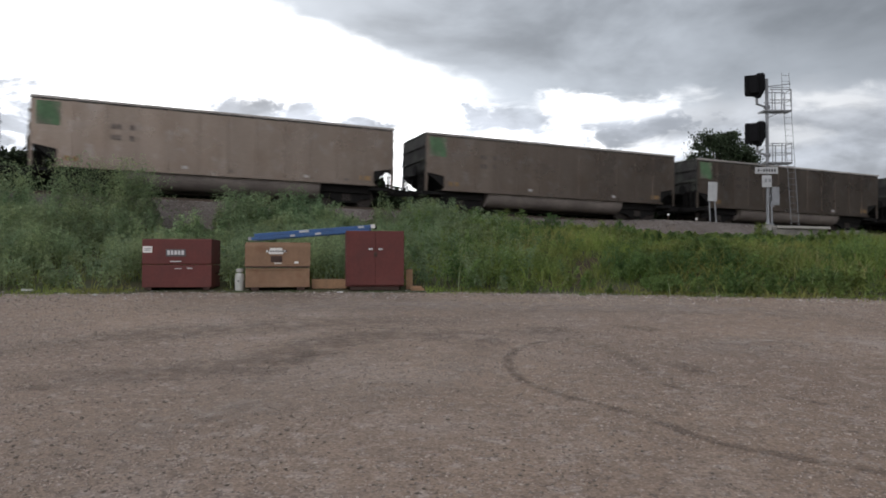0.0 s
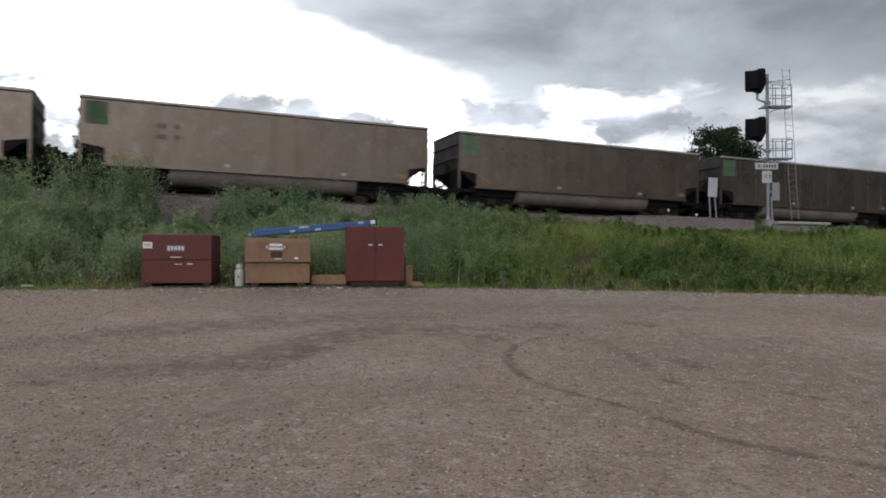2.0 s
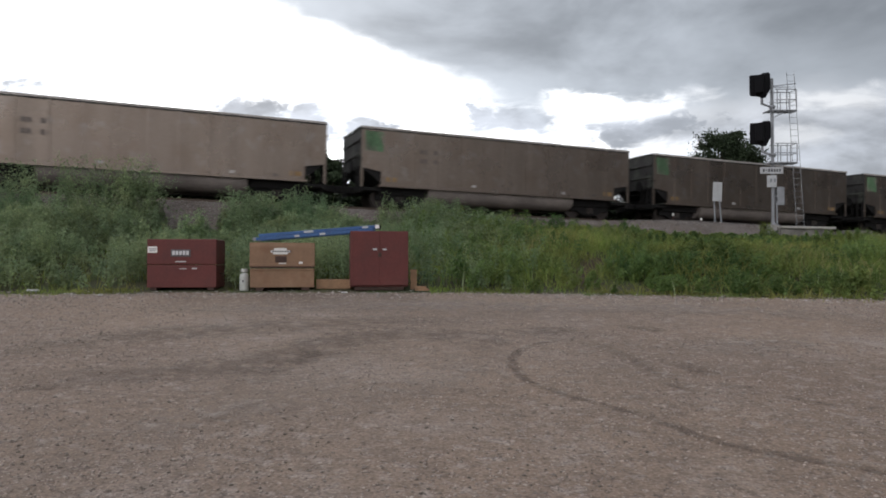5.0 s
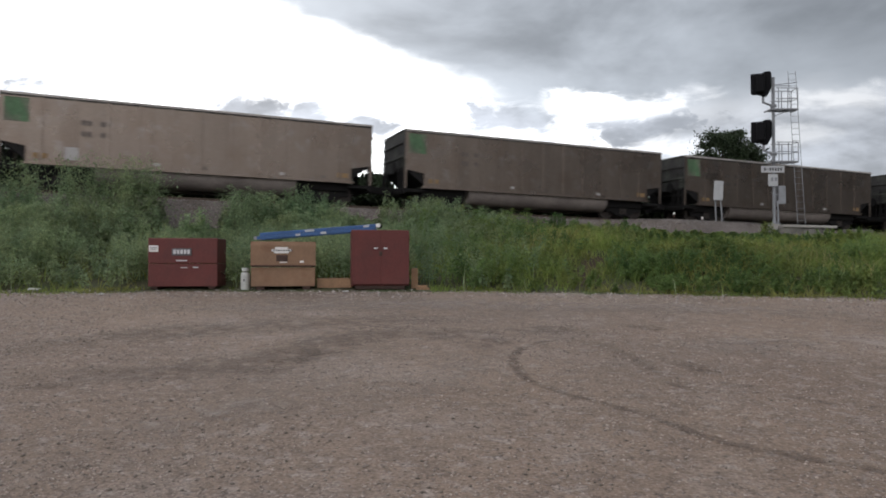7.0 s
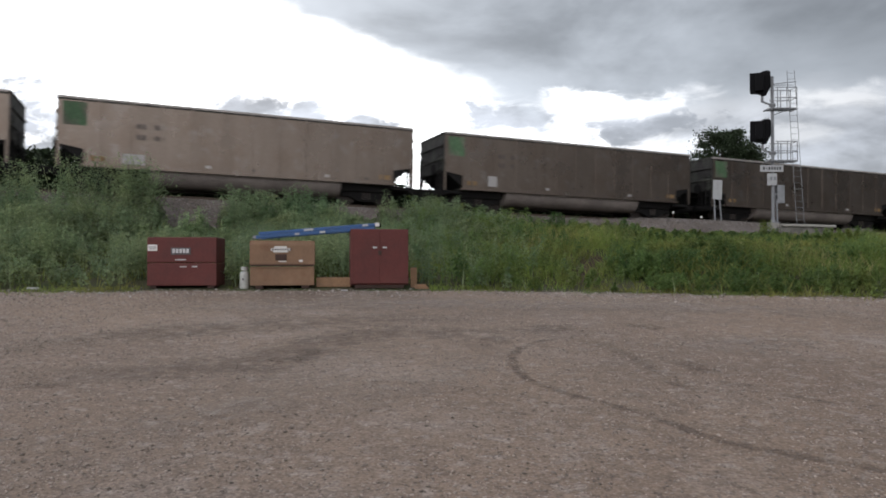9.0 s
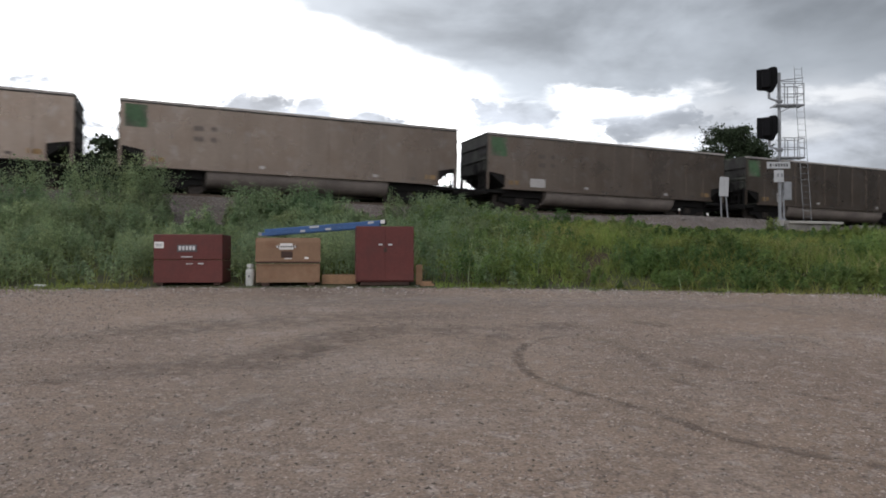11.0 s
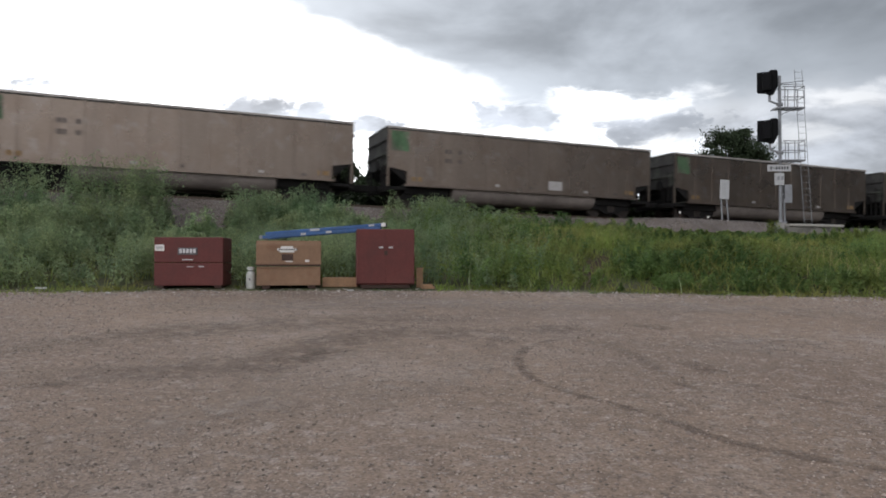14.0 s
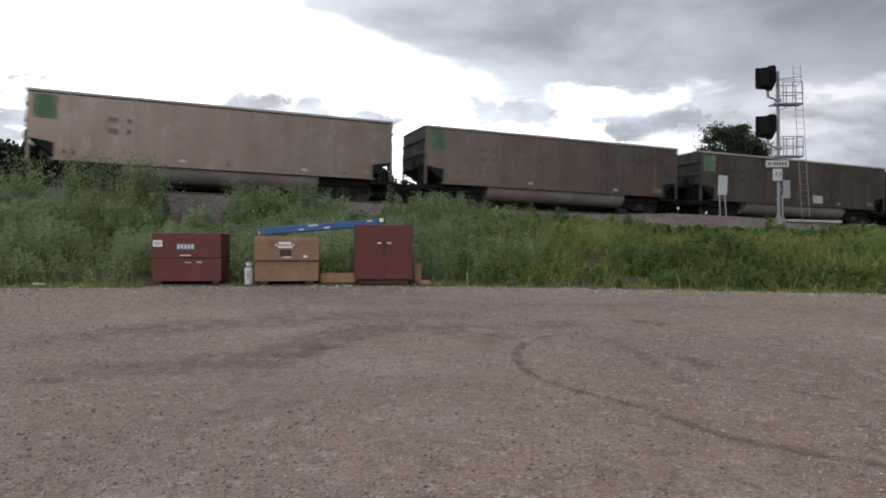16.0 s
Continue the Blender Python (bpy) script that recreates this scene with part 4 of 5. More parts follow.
def culvert_wall():
    x0, x1, y = 17.45, 20.1, 36.4
    g = thing("culvert_headwall", pose((x0 + x1) / 2, y, 0, 0, 0, 3), "weathered pale concrete culvert headwall in the bank", "headwall")
    w = x1 - x0
    bm = bm_new()
    box(bm, (0, 0.2, 2.75), (w, 0.4, 1.45), 0.03)
    part("wall", bm, M["stained"], g, "dark stained concrete face")
    bm = bm_new()
    box(bm, (0.05, 0.15, 3.52), (w + 0.2, 0.6, 0.14), 0.04, pose(0, 0, 0, 0, 1.2, 0))
    part("coping", bm, M["concrete"], g, "pale worn coping")
    bm = bm_new()
    box(bm, (3.0, 0.5, 3.2), (1.5, 0.3, 0.3), 0.03, pose(0, 0, 0.1, 0, 1.0, 0))
    part("wing", bm, M["stained"], g)


culvert_wall()


# ---- trees ----
def leaf_quads(centres, normals_seed, length, width):
    """Four-cornered leaves round the centres, turned at random."""
    r = np.random.default_rng(normals_seed)
    n = len(centres)
    a = r.normal(size=(n, 3))
    a /= np.linalg.norm(a, axis=1)[:, None]
    b = r.normal(size=(n, 3))
    b -= (b * a).sum(1)[:, None] * a
    b /= np.linalg.norm(b, axis=1)[:, None]
    ln = (length * r.uniform(0.6, 1.3, n))[:, None]
    wd = (width * r.uniform(0.6, 1.3, n))[:, None]
    v = np.stack([centres - a * ln / 2, centres + b * wd / 2, centres + a * ln / 2, centres - b * wd / 2], 1).reshape(-1, 3)
    return v, np.arange(4 * n).reshape(-1, 4)


def tree(x, y, top, spread, seed, label, crown_from=0.3, clumps=70, per=90, leaf=0.42, dome=False):
    r = np.random.default_rng(seed)
    z0 = on_ground(x, y)
    h = top - z0
    g = thing("tree", pose(x, y, z0 - 0.1), label, "tree", "trees beyond the track")
    bm = bm_new()
    rod(bm, (0, 0, 0), (0.1, 0, h * 0.45), 0.035 * h * 0.6, 10, 0.02 * h * 0.6)
    rod(bm, (0.1, 0, h * 0.44), (0.0, 0.1, h * 0.85), 0.02 * h * 0.6, 8, 0.006 * h)
    part("trunk", bm, M["bark"], g)
    cs = []
    for k in range(clumps):
        t = r.uniform(0, 1) ** 0.8
        a = r.uniform(0, math.tau)
        wide = spread * 0.5 * math.sin(math.pi * (0.12 + 0.80 * t)) ** 0.7
        if dome:
            wide = spread * 0.5 * math.sqrt(max(0.05, 1 - ((t - 0.3) / 0.74) ** 2))
        rad = wide * r.uniform(0.35, 1.0)
        cs.append((rad * math.cos(a), rad * math.sin(a), h * (crown_from + (1 - crown_from) * 0.93 * t)))
    cs = np.array(cs)
    for k in range(9):
        c = cs[k * 3]
        bm = bm_new()
        rod(bm, (0.05, 0, min(h * 0.5, c[2] * 0.7)), tuple(c * np.array([0.9, 0.9, 1.0])), 0.012 * h, 6, 0.003 * h)
        part("limb", bm, M["bark"], g)
    pts = []
    for c in cs:
        rad = spread * (r.uniform(0.05, 0.11) if dome else r.uniform(0.07, 0.14))
        d = r.normal(size=(per, 3)) * np.array([1, 1, 0.6]) * rad * 0.62
        pts.append(c + d)
    v, f = leaf_quads(np.concatenate(pts), seed + 5, leaf, leaf * 0.6)
    crown = np_mesh("crown", v, f, M["tree_leaf"])
    crown.parent = g


TREES = [(-38.5, 61.0, 12.2, 7.0), (-33.0, 58.5, 11.4, 6.5), (-29.5, 62.5, 12.9, 7.0), (-24.6, 59.0, 13.1, 6.8), (-20.6, 60.5, 12.0, 6.0),
         (-18.0, 58.0, 12.9, 5.6), (-13.8, 60.0, 13.3, 6.0), (-9.6, 58.5, 10.8, 5.0), (-5.9, 57.5, 9.2, 4.5)]
for i, (tx, ty, tt, tw) in enumerate(TREES):
    tree(tx, ty, tt, tw, 20 + i, "dark green broadleaf tree in a row beyond the track", 0.12, 90, 110, 0.5)
tree(31.9, 80.0, 17.3, 10.2, 7, "large dark oak-like tree standing alone beyond the track", 0.3, 150, 230, 0.3, True)


# ---- weeds and grass ----
def weed_arrays(px, py, hh, leaves, length, width, seed):
    """Leafy stalks: leaves up each stem, shorter and closer at the tip."""
    r = np.random.default_rng(seed)
    n = len(px)
    z = ground_z(px, py)
    t = r.uniform(0.12, 1.0, (n, leaves)) ** 0.75
    lean = r.normal(size=(n, 1, 2)) * 0.16
    spread = (0.30 * (1.12 - t) + 0.05)[..., None] * hh[:, None, None]
    off = r.normal(size=(n, leaves, 2)) * spread * 0.55 + lean * t[..., None] * hh[:, None, None]
    c = np.empty((n, leaves, 3))
    c[..., 0], c[..., 1] = px[:, None] + off[..., 0], py[:, None] + off[..., 1]
    c[..., 2] = z[:, None] + t * hh[:, None]
    a = np.empty((n, leaves, 3))
    ang = r.uniform(0, math.tau, (n, leaves))
    tilt = r.uniform(-0.5, 0.9, (n, leaves))
    a[..., 0], a[..., 1], a[..., 2] = np.cos(ang) * np.cos(tilt), np.sin(ang) * np.cos(tilt), np.sin(tilt)
    b = np.stack([-np.sin(ang), np.cos(ang), r.uniform(-0.5, 0.5, (n, leaves))], -1)
    size = r.uniform(0.6, 1.35, (n, leaves, 1)) * (1.25 - 0.6 * t[..., None])
    a, b = a * length * size / 2, b * width * size / 2
    v = np.stack([c - a, c + b, c + a, c - b], 2).reshape(-1, 3)
    f = np.arange(len(v)).reshape(-1, 4)
    # stems as thin crossed slivers
    k = len(v)
    base = np.stack([px, py, z - 0.03], -1)
    tip = np.stack([px + lean[:, 0, 0] * hh, py + lean[:, 0, 1] * hh, z + hh], -1)
    w = np.array([0.008, 0, 0])
    sv = np.stack([base - w, base + w, tip + w * 0.4, tip - w * 0.4], 1).reshape(-1, 3)
    sf = k + np.arange(4 * n).reshape(-1, 4)
    return np.concatenate([v, sv]), np.concatenate([f, sf])


def blade_arrays(px, py, hh, width, seed, bend=0.35):
    r = np.random.default_rng(seed)
    n = len(px)
    z = ground_z(px, py)
    ang = r.uniform(0, math.tau, n)
    side = np.stack([np.cos(ang), np.sin(ang), np.zeros(n)], -1) * (width * r.uniform(0.6, 1.3, n))[:, None]
    ba = r.uniform(0, math.tau, n)
    bd = np.stack([np.cos(ba), np.sin(ba), np.zeros(n)], -1) * (hh * bend * r.uniform(0.2, 1.2, n))[:, None]
    p0 = np.stack([px, py, z - 0.03], -1)
    p1 = p0 + bd * 0.35 + np.array([0, 0, 1.0]) * (hh * 0.6)[:, None]
    p2 = p0 + bd + np.array([0, 0, 1.0]) * hh[:, None]
    v = np.stack([p0 - side, p0 + side, p1 + side * 0.8, p1 - side * 0.8, p2 + side * 0.15, p2 - side * 0.15], 1).reshape(-1, 3)
    i = np.arange(n)[:, None] * 6
    f = np.concatenate([i + np.array([[0, 1, 2, 3]]), i + np.array([[3, 2, 4, 5]])])
    return v, f


def bank_share(x, y):
    s, q = track_coords(x, y)
    y_foot = y + (-4.1 - bench(s) - q) / OFF[1]
    return (y - LOT_EDGE) / np.maximum(y_foot - LOT_EDGE, 0.5), s, q + bench(s)


def crest_height(s):
    """How tall the growth stands along the top of the bank."""
    return np.interp(s, [-40, -11.8, -11.4, -9.5, -9.1, -6.2, -5.2, -3.3, -2.7, -1.9, 2.2, 3.5, 7.6, 8.0, 9.0, 9.6, 14, 17, 18, 24, 26, 40],
                     [2.5, 2.25, 0.15, 0.16, 1.6, 1.55, 0.6, 0.65, 1.55, 1.45, 1.4, 0.8, 0.6, 1.05, 1.0, 0.35, 0.3, 0.3, 0.25, 0.3, 0.8, 0.9])


def clumps(x, y):
    """Uneven tufts about a metre and a half across, 0 to 1."""
    a = np.sin(2.1 * x + 1.2 * np.sin(1.3 * y)) * np.sin(1.9 * y + 1.1 * np.sin(1.7 * x + 0.6))
    b = np.sin(0.9 * x - 0.7 * y + 1.0) * np.sin(0.6 * x + 1.0 * y)
    c = np.sin(4.3 * x + 2.0 * np.sin(2.9 * y)) * np.sin(3.7 * y + 0.4)
    return np.clip(0.5 + 0.28 * a + 0.28 * b + 0.14 * c, 0, 1)


def clear_of_boxes(x, y):
    inbox = ((x > -6.15) & (x < -4.43) & (y < 15.4)) | ((x > -4.25) & (x < -2.52) & (y < 15.4)) | ((x > -2.7) & (x < -0.25) & (y < 15.35))
    inpath = (np.abs(x - 3.2 - 0.47 * (y - 16.5)) < 0.34) & (y > 15.6) & (y < 19.3)
    before_wall = (x > 17.6) & (x < 20.6) & (y > 33.6) & (y < 37.0)
    return ~(inbox | inpath | before_wall)


def sight_wedge(x, y):
    """The wedge of bank before the camera's view of the bench and the headwall, kept low."""
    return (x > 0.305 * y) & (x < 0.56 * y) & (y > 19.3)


def mounds(x, y, seed, n, x0, x1, y0, y1):
    """Bushy mounds of growth: the height that they give, 0 to 1."""
    r = np.random.default_rng(seed)
    cx, cy, cr, ch = r.uniform(x0, x1, n), r.uniform(y0, y1, n), r.uniform(0.45, 1.25, n), r.uniform(0.45, 1.0, n)
    best = np.zeros(len(x))
    for a, b, c, h in zip(cx, cy, cr, ch):
        d = ((x - a) ** 2 + (y - b) ** 2) / (c * c)
        best = np.maximum(best, h * np.sqrt(np.clip(1 - d, 0, 1)))
    return best


def build_weeds():
    r = np.random.default_rng(11)
    # leafy weeds over the whole bank, in bushy mounds
    n = 36000
    x, y = r.uniform(-27, 34, n), r.uniform(12.6, 41, n)
    u, s, q = bank_share(x, y)
    keep = (q < -4.0) & clear_of_boxes(x, y) & (y > lot_edge(x) + np.where(x > -0.2, 0.08, 0.45))
    clump = clumps(x, y)
    mound = mounds(x, y, 17, 420, -27, 34, 13.4, 34)
    leafy = np.where(x < 2.5, 0.28 + 0.75 * mound, np.clip(0.05 + 0.45 * clump ** 2 + 0.5 * mound, 0.03, 0.9) + 0.3 * (1 - smooth_step(u, 0.06, 0.2)))
    bush = np.exp(-(((x - 5.5) / 1.6) ** 2 + ((y - 17.0) / 1.6) ** 2))
    open_ = np.exp(-(((x - 8.7) / 1.3) ** 2 + ((y - 17.5) / 2.2) ** 2))
    leafy = np.where((x > 2.5) & (u > 0.25), 0.4, 1.0) * (leafy + 0.9 * bush) * (1 - 0.85 * open_)
    keep &= r.uniform(size=n) < leafy * np.clip(1.25 - (y - 15) * 0.02, 0.6, 1)
    x, y, u, s, q, clump, mound = x[keep], y[keep], u[keep], s[keep], q[keep], clump[keep], mound[keep]
    low = np.where(x < -1, 0.42, np.where(x < 3, 0.36, 0.18)) + 0.22 * clump + np.where(x < 2.5, 0.75, 0.5) * mound
    low = np.where((u < 0.04), low * 0.75, low)
    crest = crest_height(s) * (0.74 + 0.2 * clump + 0.28 * mound)
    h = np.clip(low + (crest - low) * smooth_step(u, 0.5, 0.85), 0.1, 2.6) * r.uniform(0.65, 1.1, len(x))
    # height capped to clear the camera's line of sight up the bank
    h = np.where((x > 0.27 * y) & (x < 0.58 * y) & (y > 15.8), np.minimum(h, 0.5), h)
    # kept short where the camera looks to the bench and the headwall, with one tall bush between them
    h = np.where(sight_wedge(x, y), np.minimum(h, 0.16 + 0.2 * clump + 0.22 * mound), h)
    h = h + 0.8 * np.exp(-(((x - 15.4) / 0.7) ** 2 + ((y - 33.4) / 1.2) ** 2)) * r.uniform(0.6, 1.1, len(x))
    tall = h >= 0.18
    x, y, h, u = x[tall], y[tall], h[tall], u[tall]
    # weeds to the left get the leaf colour that has glare painted in
    pale = x < 0.2 + 1.6 * r.normal(size=len(x)) + 0.1 * (y - 16)
    for name, m, material, seed, label in (("weeds", pale, M["weed"], 3, "dense tall leafy weeds on the bank, painted grey-green for glare"),
                                           ("leafy_weeds", ~pale, M["fresh"], 4, "low fresh green leafy weeds on the bank")):
        far = m & (u > 0.45)
        m = m & ~far
        v, f = weed_arrays(x[m], y[m], h[m], 80, 0.098, 0.046, seed)
        v2, f2 = weed_arrays(x[far], y[far], h[far], 105, 0.13, 0.066, seed + 40)
        tagged(np_mesh(name, np.concatenate([v, v2]), np.concatenate([f, f2 + len(v)]), material), label, "weeds", kind="stuff")
    # thin pale flower stalks standing out of the weeds
    m = r.uniform(size=len(x)) < np.where(x < 3, 0.4, 0.2)
    sx, sy = x[m] + r.normal(size=m.sum()) * 0.1, y[m] + r.normal(size=m.sum()) * 0.1
    v, f = blade_arrays(sx, sy, h[m] * r.uniform(0.95, 1.16, m.sum()), 0.008, 21, 0.3)
    ob = np_mesh("weed_stalks", v, f, M["stalk"])
    tagged(ob, "thin pale flowering stalks above the weeds", "weeds", kind="stuff")
    # grass under and between them
    n = 260000
    x, y = r.uniform(-27, 36, n), r.uniform(12.6, 42, n)
    u, s, q = bank_share(x, y)
    keep = (q < -4.2) & clear_of_boxes(x, y) & (y > lot_edge(x) + 0.03 + np.where(x > 0, 0.0, 0.35))
    keep &= r.uniform(size=n) < np.where(x > 1, 0.45 + 0.55 * smooth_step(u, 0.0, 0.15), np.where(x < -6, 0.15, 0.35))
    bare = (s > -11.8) & (s < -9.2) & (u > 0.75)
    keep &= ~bare
    x, y, u, s = x[keep], y[keep], u[keep], s[keep]
    h = np.where(x > 2.5, 1.15, 1.0) * (0.15 + 0.42 * clumps(x + 5, y)) * r.uniform(0.5, 1.3, len(x)) * np.where(u < 0.02, 0.55, 1.0)
    h = np.where(u > 0.8, np.minimum(h, 0.8 * crest_height(s)), h)
    # blades capped in the same wedges to suit the camera's view
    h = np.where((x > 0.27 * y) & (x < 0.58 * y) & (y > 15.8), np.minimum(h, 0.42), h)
    h = np.where(sight_wedge(x, y), np.minimum(h, r.uniform(0.1, 0.28, len(x)) + 0.2 * clumps(x * 1.4, y * 1.4 + 3)), h)
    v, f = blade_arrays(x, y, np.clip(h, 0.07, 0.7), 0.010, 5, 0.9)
    ob = np_mesh("grass", v, f, M["grass"])
    tagged(ob, "long uncut yellow-green grass on the bank", "grass", kind="stuff")
    # seeding stalks that have dried
    n = 16000
    x, y = r.uniform(0, 34, n), r.uniform(LOT_EDGE + 0.6, 40, n)
    u, s, q = bank_share(x, y)
    tawny = np.exp(-(((x - 8.9) / 1.4) ** 2 + ((y - 18.0) / 2.5) ** 2)) > 0.3
    keep = (q < -4.6) & clear_of_boxes(x, y) & (((bumps(x * 0.45 + 2, y * 0.35) > 0.1) & (u > 0.3)) | tawny)
    x, y, u, s = x[keep], y[keep], u[keep], s[keep]
    v, f = blade_arrays(x, y, r.uniform(0.35, 0.62, len(x)) * np.where(sight_wedge(x, y), 0.45, 1.0), 0.007, 8, 0.6)
    ob = np_mesh("dry_grass", v, f, M["dry"])
    tagged(ob, "dry straw-coloured grass stalks among green growth", "grass", kind="stuff")
    # thin growth along the edge of the gravel
    n = 12000
    x = r.uniform(-16, 18, n)
    y = lot_edge(x) + 0.5 - np.abs(r.normal(size=n)) * np.where(x > -0.2, 0.35, 0.45)
    keep = (y > 12.0) & (clear_of_boxes(x, y)) & (bumps(x * 1.7, y * 2) > -0.5)
    front = (x > -6.2) & (x < -0.3) & (y < 14.6)
    keep &= ~(front & (r.uniform(size=n) < 0.75))
    x, y = x[keep], y[keep]
    v, f = blade_arrays(x, y, r.uniform(0.03, 0.11, len(x)) * (1 + 0.6 * smooth_step(y, 14.0, 15.0)), 0.009, 9, 0.6)
    ob = np_mesh("edge_grass", v, f, M["grass"])
    tagged(ob, "sparse short grass along the gravel edge", "grass", kind="stuff")
    # scrub on the far side of the track
    n = 4200
    s, q = r.uniform(-60, 110, n), r.uniform(4.6, 8.0, n)
    x, y = TRACK_AT[0] + WAY[0] * s + OFF[0] * q, TRACK_AT[1] + WAY[1] * s + OFF[1] * q
    h = r.uniform(2.5, 3.0, n) * (1 + 0.06 * np.sin(s * 0.7)) + 0.6 * np.where((s > 7) | (s < -11), 1.0, 0.0)
    v, f = weed_arrays(x, y, h, 70, 0.5, 0.28, 15)
    ob = np_mesh("far_scrub", v, f, M["tree_leaf"])
    tagged(ob, "dark scrub growing beyond the railway track", "scrub", kind="stuff")


build_weeds()


# ---- loose stones and wheel marks ----
def stones(name, px, py, pz, size, material, seed, label):
    """Small eight-sided stones half sunk in the ground."""
    r = np.random.default_rng(seed)
    n = len(px)
    base = np.array([(1, 0, 0), (-1, 0, 0), (0, 1, 0), (0, -1, 0), (0, 0, 1), (0, 0, -1)], float)
    tri = np.array([(0, 2, 4), (2, 1, 4), (1, 3, 4), (3, 0, 4), (2, 0, 5), (1, 2, 5), (3, 1, 5), (0, 3, 5)])
    v = base[None] * r.uniform(0.6, 1.3, (n, 6, 1)) * size[:, None, None] * np.array([1, 1, 0.5])
    a = r.uniform(0, math.tau, n)
    c, s_ = np.cos(a)[:, None], np.sin(a)[:, None]
    v = np.stack([v[..., 0] * c - v[..., 1] * s_, v[..., 0] * s_ + v[..., 1] * c, v[..., 2]], -1)
    v += np.stack([px, py, pz], -1)[:, None]
    f = tri[None] + (np.arange(n) * 6)[:, None, None]
    ob = np_mesh(name, v.reshape(-1, 3), f.reshape(-1, 3), material)
    return tagged(ob, label, "stones", kind="stuff")


def build_stones():
    r = np.random.default_rng(31)
    n = 52000
    y = 3.3 + 11.0 * r.uniform(size=n) ** 1.7
    x = r.uniform(-1, 1, n) * (y * 0.68 + 0.6)
    dense = bumps(x * 1.1, y * 1.6) + 0.7 * bumps(x * 0.4 + 3, y * 0.5)
    keep = r.uniform(size=n) < np.clip(0.55 + 0.4 * dense, 0.15, 1)
    x, y = x[keep], y[keep]
    size = 0.004 + 0.012 * r.uniform(size=len(x)) ** 4 + 0.0005 * y
    stones("gravel_stones", x, y, ground_z(x, y) + size * 0.15, size, M["pebble"], 32, "loose grey and buff gravel stones")
    n = 26000
    s, q = r.uniform(-22, 32, n), r.uniform(-5.2, -1.5, n)
    x, y = TRACK_AT[0] + WAY[0] * s + OFF[0] * q, TRACK_AT[1] + WAY[1] * s + OFF[1] * q
    stones("ballast_stones", x, y, ground_z(x, y), r.uniform(0.025, 0.06, n), M["stone"], 33, "crushed grey ballast stones beside the track")
    # coarser stones kicked up out of the gravel, in patches
    n = 9000
    y = 3.4 + 10.5 * r.uniform(size=n) ** 0.9
    x = r.uniform(-1, 1, n) * (y * 0.68 + 0.6)
    keep = r.uniform(size=n) < np.clip(0.15 + 0.55 * (bumps(x * 0.9 + 1, y * 1.1) + 0.5 * bumps(x * 2.3, y * 2.6)), 0.05, 1)
    x, y = x[keep], y[keep]
    size = 0.005 + 0.009 * r.uniform(size=len(x)) ** 3 + 0.001 * y
    stones("coarse_stones", x, y, ground_z(x, y) + size * 0.25, size, M["coarse"], 35, "coarse dark and pale stones lying on the gravel")
    # bigger, paler stones along the gravel's edge
    n = 9000
    x = r.uniform(-14, 16, n)
    y = lot_edge(x) - 0.25 + 0.15 * bumps(x * 1.3, x) + 0.4 * r.normal(size=n)
    stones("edge_stones", x, y, ground_z(x, y), 0.007 + 0.03 * r.uniform(size=n) ** 5, M["edge_stone"], 34, "pale broken stones along the edge of the lot")


build_stones()


def rut_material(name, dark, light):
    m = bpy.data.materials.new(name)
    m.use_nodes = True
    nt = m.node_tree
    L = nt.links.new
    bsdf = nt.nodes["Principled BSDF"]
    bsdf.inputs["Roughness"].default_value = 0.95
    geo = nt.nodes.new("ShaderNodeNewGeometry")
    uv = nt.nodes.new("ShaderNodeUVMap")
    sep = nt.nodes.new("ShaderNodeSeparateXYZ")
    L(uv.outputs[0], sep.inputs[0])

    def noise_(sc, det):
        n = nt.nodes.new("ShaderNodeTexNoise")
        n.inputs["Scale"].default_value, n.inputs["Detail"].default_value = sc, det
        L(geo.outputs["Position"], n.inputs["Vector"])
        return n.outputs[0]

    def rng(x, a, b, c, d):
        n = nt.nodes.new("ShaderNodeMapRange")
        n.interpolation_type = "SMOOTHSTEP"
        L(x, n.inputs[0])
        for i, v in enumerate((a, b, c, d)):
            n.inputs[i + 1].default_value = v
        return n.outputs[0]

    def op(o, a, b):
        n = nt.nodes.new("ShaderNodeMath")
        n.operation = o
        for i, v in enumerate((a, b)):
            if isinstance(v, float):
                n.inputs[i].default_value = v
            else:
                L(v, n.inputs[i])
        return n.outputs[0]

    frayed = op("ADD", sep.outputs[1], op("MULTIPLY", op("SUBTRACT", noise_(11.0, 5.0), 0.5), 1.8))
    across = rng(frayed, 0.1, 0.95, 1.0, 0.0)
    along = sep.outputs[0]
    a = op("MULTIPLY", across, along)
    a = op("MULTIPLY", a, rng(noise_(4.0, 5.0), 0.36, 0.58, 0.2, 1.0))
    a = op("MULTIPLY", a, rng(noise_(38.0, 3.0), 0.3, 0.55, 0.45, 1.0))
    ramp = nt.nodes.new("ShaderNodeMix")
    ramp.data_type = "RGBA"
    L(noise_(40.0, 3.0), ramp.inputs[0])
    ramp.inputs[6].default_value, ramp.inputs[7].default_value = (*dark, 1), (*light, 1)
    L(ramp.outputs[2], bsdf.inputs["Base Color"])
    tr = nt.nodes.new("ShaderNodeBsdfTransparent")
    ms = nt.nodes.new("ShaderNodeMixShader")
    L(a, ms.inputs[0])
    L(tr.outputs[0], ms.inputs[1])
    L(bsdf.outputs[0], ms.inputs[2])
    L(ms.outputs[0], nt.nodes["Material Output"].inputs[0])
    return m


M["wheel_mark"] = rut_material("damp_wheel_mark", (0.115, 0.082, 0.064), (0.2, 0.15, 0.12))
